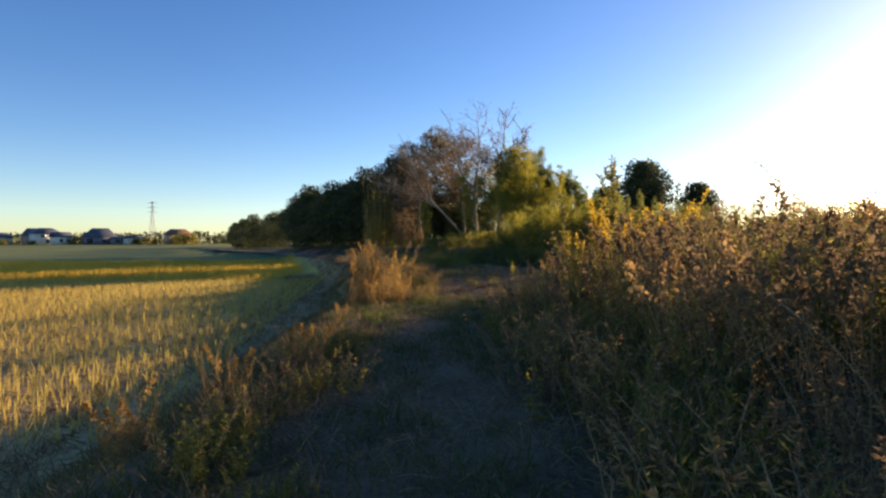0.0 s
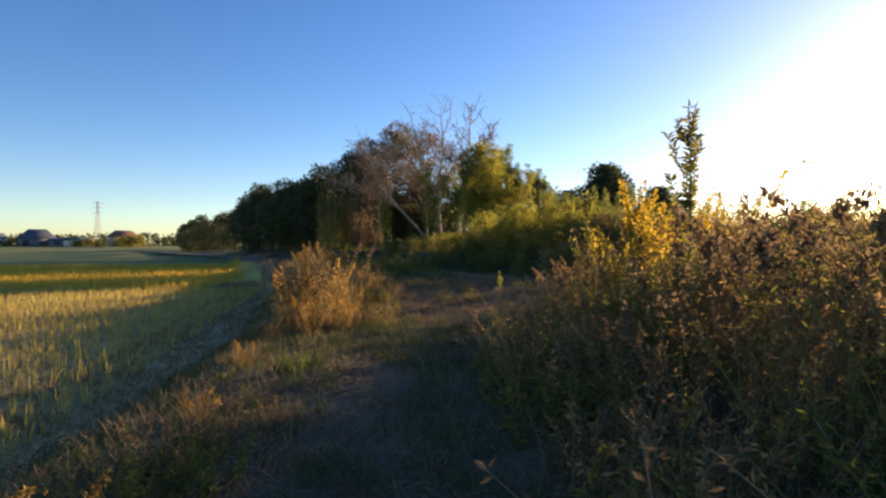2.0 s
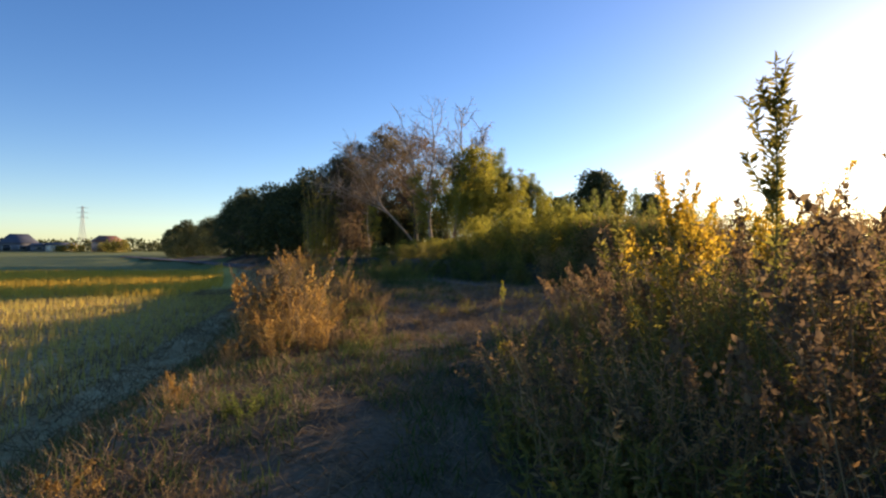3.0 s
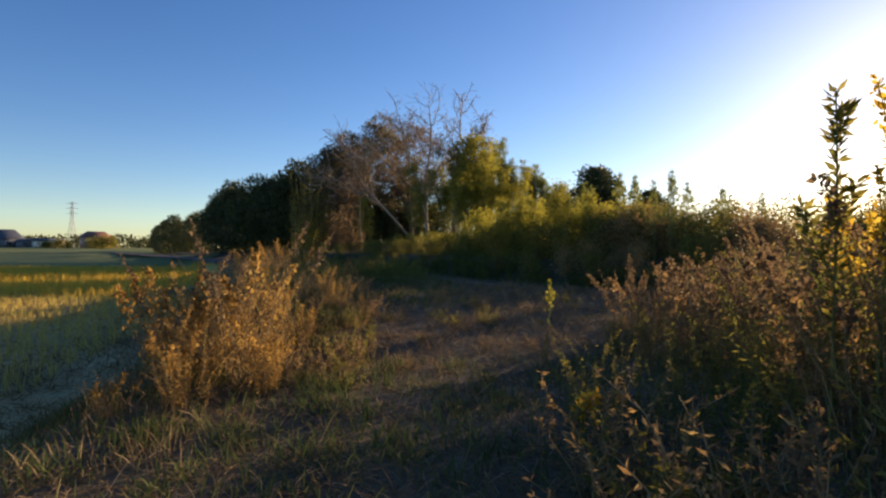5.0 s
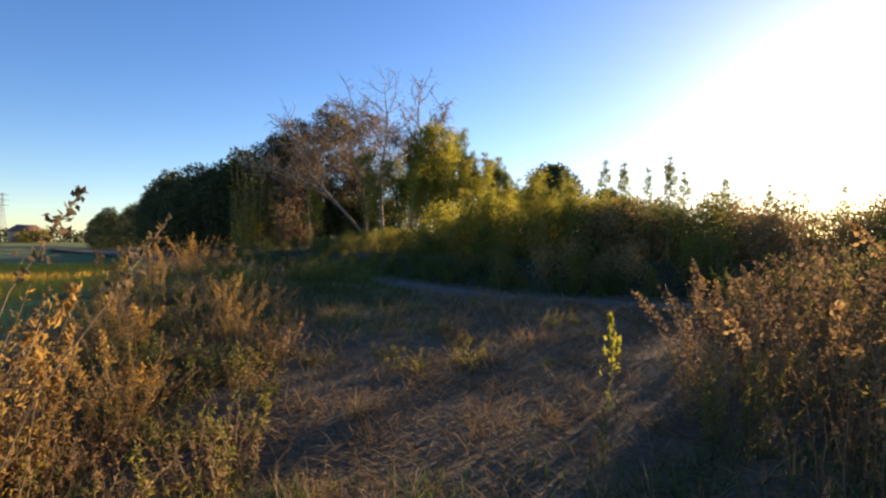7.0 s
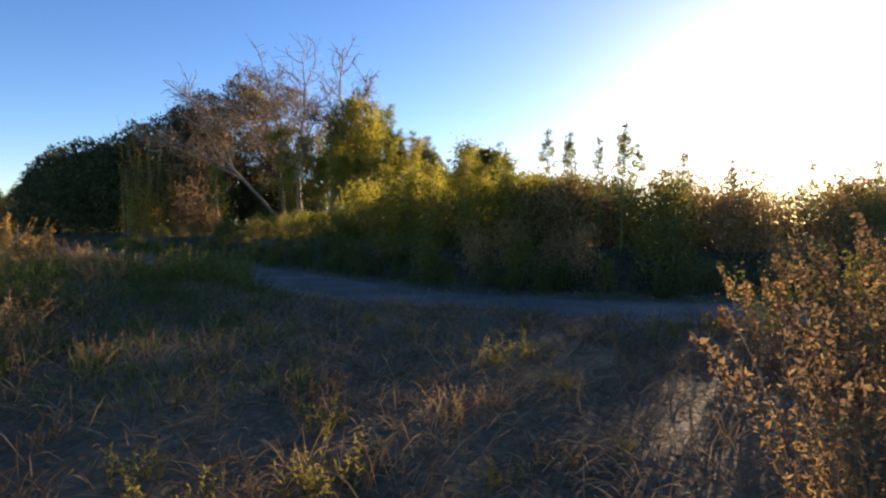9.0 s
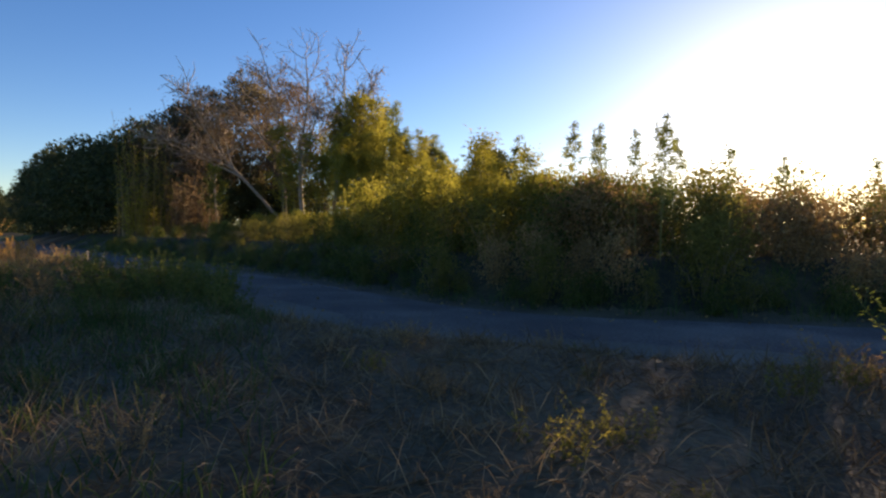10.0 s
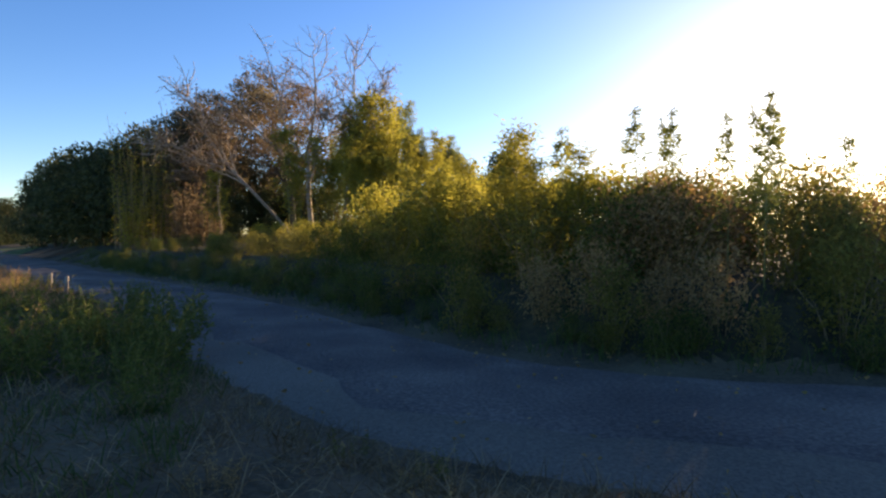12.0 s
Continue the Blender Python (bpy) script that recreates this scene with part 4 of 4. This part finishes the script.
# ---------------- far off: houses, pylon, woods ----------------
FAR = lambda x, y: float(land(x, y))


def house(label, x, y, w, dp, wall_h, roof_h, wall_mat, roof_mat, wins, turn=0, hip=0.0):
    ob = thing("house", label, "house", "houses beyond the field", pose(x, y, FAR(x, y) - 0.1, 0, 0, turn))
    part("wall", box(-w / 2, -dp / 2, 0, w / 2, dp / 2, wall_h), wall_mat, ob)
    ov = 0.5
    e, g = wall_h - 0.05, wall_h + roof_h
    hw, hd = w / 2 + ov, dp / 2 + ov
    rx = hw - hip
    v = np.array([(-hw, -hd, e), (hw, -hd, e), (hw, hd, e), (-hw, hd, e), (-rx, 0, g), (rx, 0, g)], float)
    v = np.concatenate([v, v - [0, 0, 0.22]])
    top = [(0, 1, 5), (0, 5, 4), (2, 3, 4), (2, 4, 5), (1, 2, 5), (3, 0, 4)]
    t = top + [(c_ + 6, b_ + 6, a_ + 6) for a_, b_, c_ in top] + [q for i, j in ((0, 1), (1, 2), (2, 3), (3, 0)) for q in ((i + 6, j + 6, j), (i + 6, j, i))]
    part("roof", (v, np.array(t)), roof_mat, ob)
    for wx, wz, ww, wh in wins:
        win = part("window", box(wx - ww / 2 - 0.08, -dp / 2 - 0.07, wz - 0.08, wx + ww / 2 + 0.08, -dp / 2 + 0.02, wz + wh + 0.08), "white_wall", ob)
        part("pane", box(wx - ww / 2, -dp / 2 - 0.09, wz, wx + ww / 2, -dp / 2 - 0.06, wz + wh), "pane", win)
    return ob


house("large grey barn with a dark gabled roof", -144.5, 240, 12, 10, 3.4, 3.6, "grey_wall", "dark_roof", [(-3.5, 0.4, 2.4, 2.2), (1.5, 1.0, 2, 1.2)], 28, 3.5)
house("cream two-storey house with a dark hipped roof", -172, 246, 10, 8, 5.0, 2.4, "white_wall", "dark_roof", [(-2, 3.2, 1.6, 1.1), (2, 3.2, 1.6, 1.1), (0, 0.8, 2.2, 1.6)], 52, 3)
house("small white house with a gabled roof", -158.5, 236, 6, 6, 3.6, 1.8, "white_wall", "dark_roof", [(-1.2, 1.2, 1.2, 1.2), (1.4, 1.2, 1.2, 1.2)], 55)
house("small brown-walled house with a tiled roof", -152.8, 250, 6, 6, 3.4, 1.6, "pink_wall", "dark_roof", [(0, 1.2, 1.6, 1.2)], 50, 1.5)
house("low white shed with a flat-pitched roof", -126.5, 236, 9, 6, 2.8, 0.7, "white_wall", "dark_roof", [(-2, 0.8, 2, 1.2), (2, 0.8, 2, 1.2)], 48)
house("low grey outbuilding beside the barn", -134.5, 238, 6, 6, 2.6, 0.8, "grey_wall", "dark_roof", [(0, 0.8, 2, 1.2)], 6)
house("brown house with a red tiled roof", -110.5, 238, 9, 7, 4.2, 2.2, "pink_wall", "red_roof", [(-2, 2.6, 1.6, 1), (2, 2.6, 1.6, 1), (0, 0.6, 2, 1.4)], 45, 2)
house("dark-roofed farmhouse among trees", -183, 256, 11, 9, 4.4, 3.2, "pink_wall", "dark_roof", [(-2, 1, 1.8, 1.4), (2.4, 1, 1.8, 1.4)], 40, 2.5)
house("pale house with a grey roof beyond the field", -196, 250, 9, 7, 3.6, 2.0, "white_wall", "dark_roof", [(-2, 1, 1.6, 1.2), (2, 1, 1.6, 1.2)], 50, 2)

# lattice pylon
px, py, ph = -229, 450, 34
pyl = thing("power_pylon", "slender grey steel lattice power pylon", "pylon", m=pose(px, py, FAR(px, py)))
legs = []
for sx_, sy_ in ((-1, -1), (1, -1), (1, 1), (-1, 1)):
    legs.append((sx_, sy_))
    part("leg", tube([(sx_ * 2.6, sy_ * 2.6, 0), (sx_ * 0.9, sy_ * 0.9, ph * 0.6), (sx_ * 0.35, sy_ * 0.35, ph)], [0.2, 0.17, 0.13], 4), "steel", pyl)
brace = []
for i in range(12):
    z0, z1 = ph * i / 12, ph * (i + 1) / 12
    w0, w1 = np.interp([z0, z1], [0, ph * 0.6, ph], [2.6, 0.9, 0.35])
    for k in range(4):
        (ax_, ay_), (bx_, by_) = legs[k], legs[(k + 1) % 4]
        brace.append(tube([(ax_ * w0, ay_ * w0, z0), (bx_ * w1, by_ * w1, z1)], [0.09, 0.09], 3))
tagged(part("bracing", joined(brace), "steel", pyl), kind="stuff")
for z_ in (0.74, 0.85, 0.96):
    part("crossarm", tube([(-4.2, 0, ph * z_), (0, 0, ph * z_ + 0.5), (4.2, 0, ph * z_)], [0.1, 0.2, 0.1], 4), "steel", pyl)

# far woods along the horizon
r6 = np.random.default_rng(16)
fx = np.concatenate([r6.uniform(-330, -95, 60), r6.uniform(-400, 500, 110)])
fy = np.concatenate([r6.uniform(265, 330, 60), r6.uniform(420, 520, 110)])
fz = land(fx, fy)
size = np.concatenate([r6.uniform(2.0, 4.2, 60), r6.uniform(4, 8, 110)])
P, A, L = [], [], []
for cx_, cy_, cz_, s_ in zip(fx, fy, fz, size):
    n = 160
    d_ = unit(r6.normal(size=(n, 3)))
    P.append(np.array([cx_, cy_, cz_ + s_ * 0.6]) + d_ * [s_ * 1.5, s_, s_ * 0.8] * r6.uniform(0.5, 1.05, (n, 1)))
    A.append(d_ + r6.normal(0, 0.7, (n, 3)))
    L.append(s_ * 0.33 * r6.uniform(0.6, 1.3, n))
L = np.concatenate(L)
ob = part("far_woods", leaves(np.concatenate(P), np.concatenate(A), L, L * 0.7, r6), "leaf_dark")
tagged(ob, "low line of far dark woods along the horizon", "woods", kind="stuff")
low = [shrub("olive bush beside the far houses", 700 + k, 2.6, 4.5, "leaf_olive", 0.4, 60, 14, "field_bush", "bushes by the houses") for k in range(2)]
scatter(low, [(-120, 226, 1.1), (-116, 224, 1.2), (-124, 230, 0.9), (-165, 228, 0.9), (-180, 232, 1.0), (-188, 236, 1.5), (-106, 226, 1.3), (-101, 220, 1.5), (-150, 230, 0.6), (-112, 222, 0.9), (-96, 216, 1.6), (-196, 238, 1.3)], r6)

# two short weathered posts at the bank by the road
for x_, y_ in ((-3.3, 33.0), (-2.7, 32.2)):
    post = thing("marker_post", "short weathered wooden post in the grass", "post", "posts by the road", set_at(x_, y_, 1, 20))
    part("shaft", tube([(0, 0, -0.1), (0.01, 0, 0.25), (0.02, 0.01, 0.5)], [0.045, 0.042, 0.04], 7), "old_wood", post)
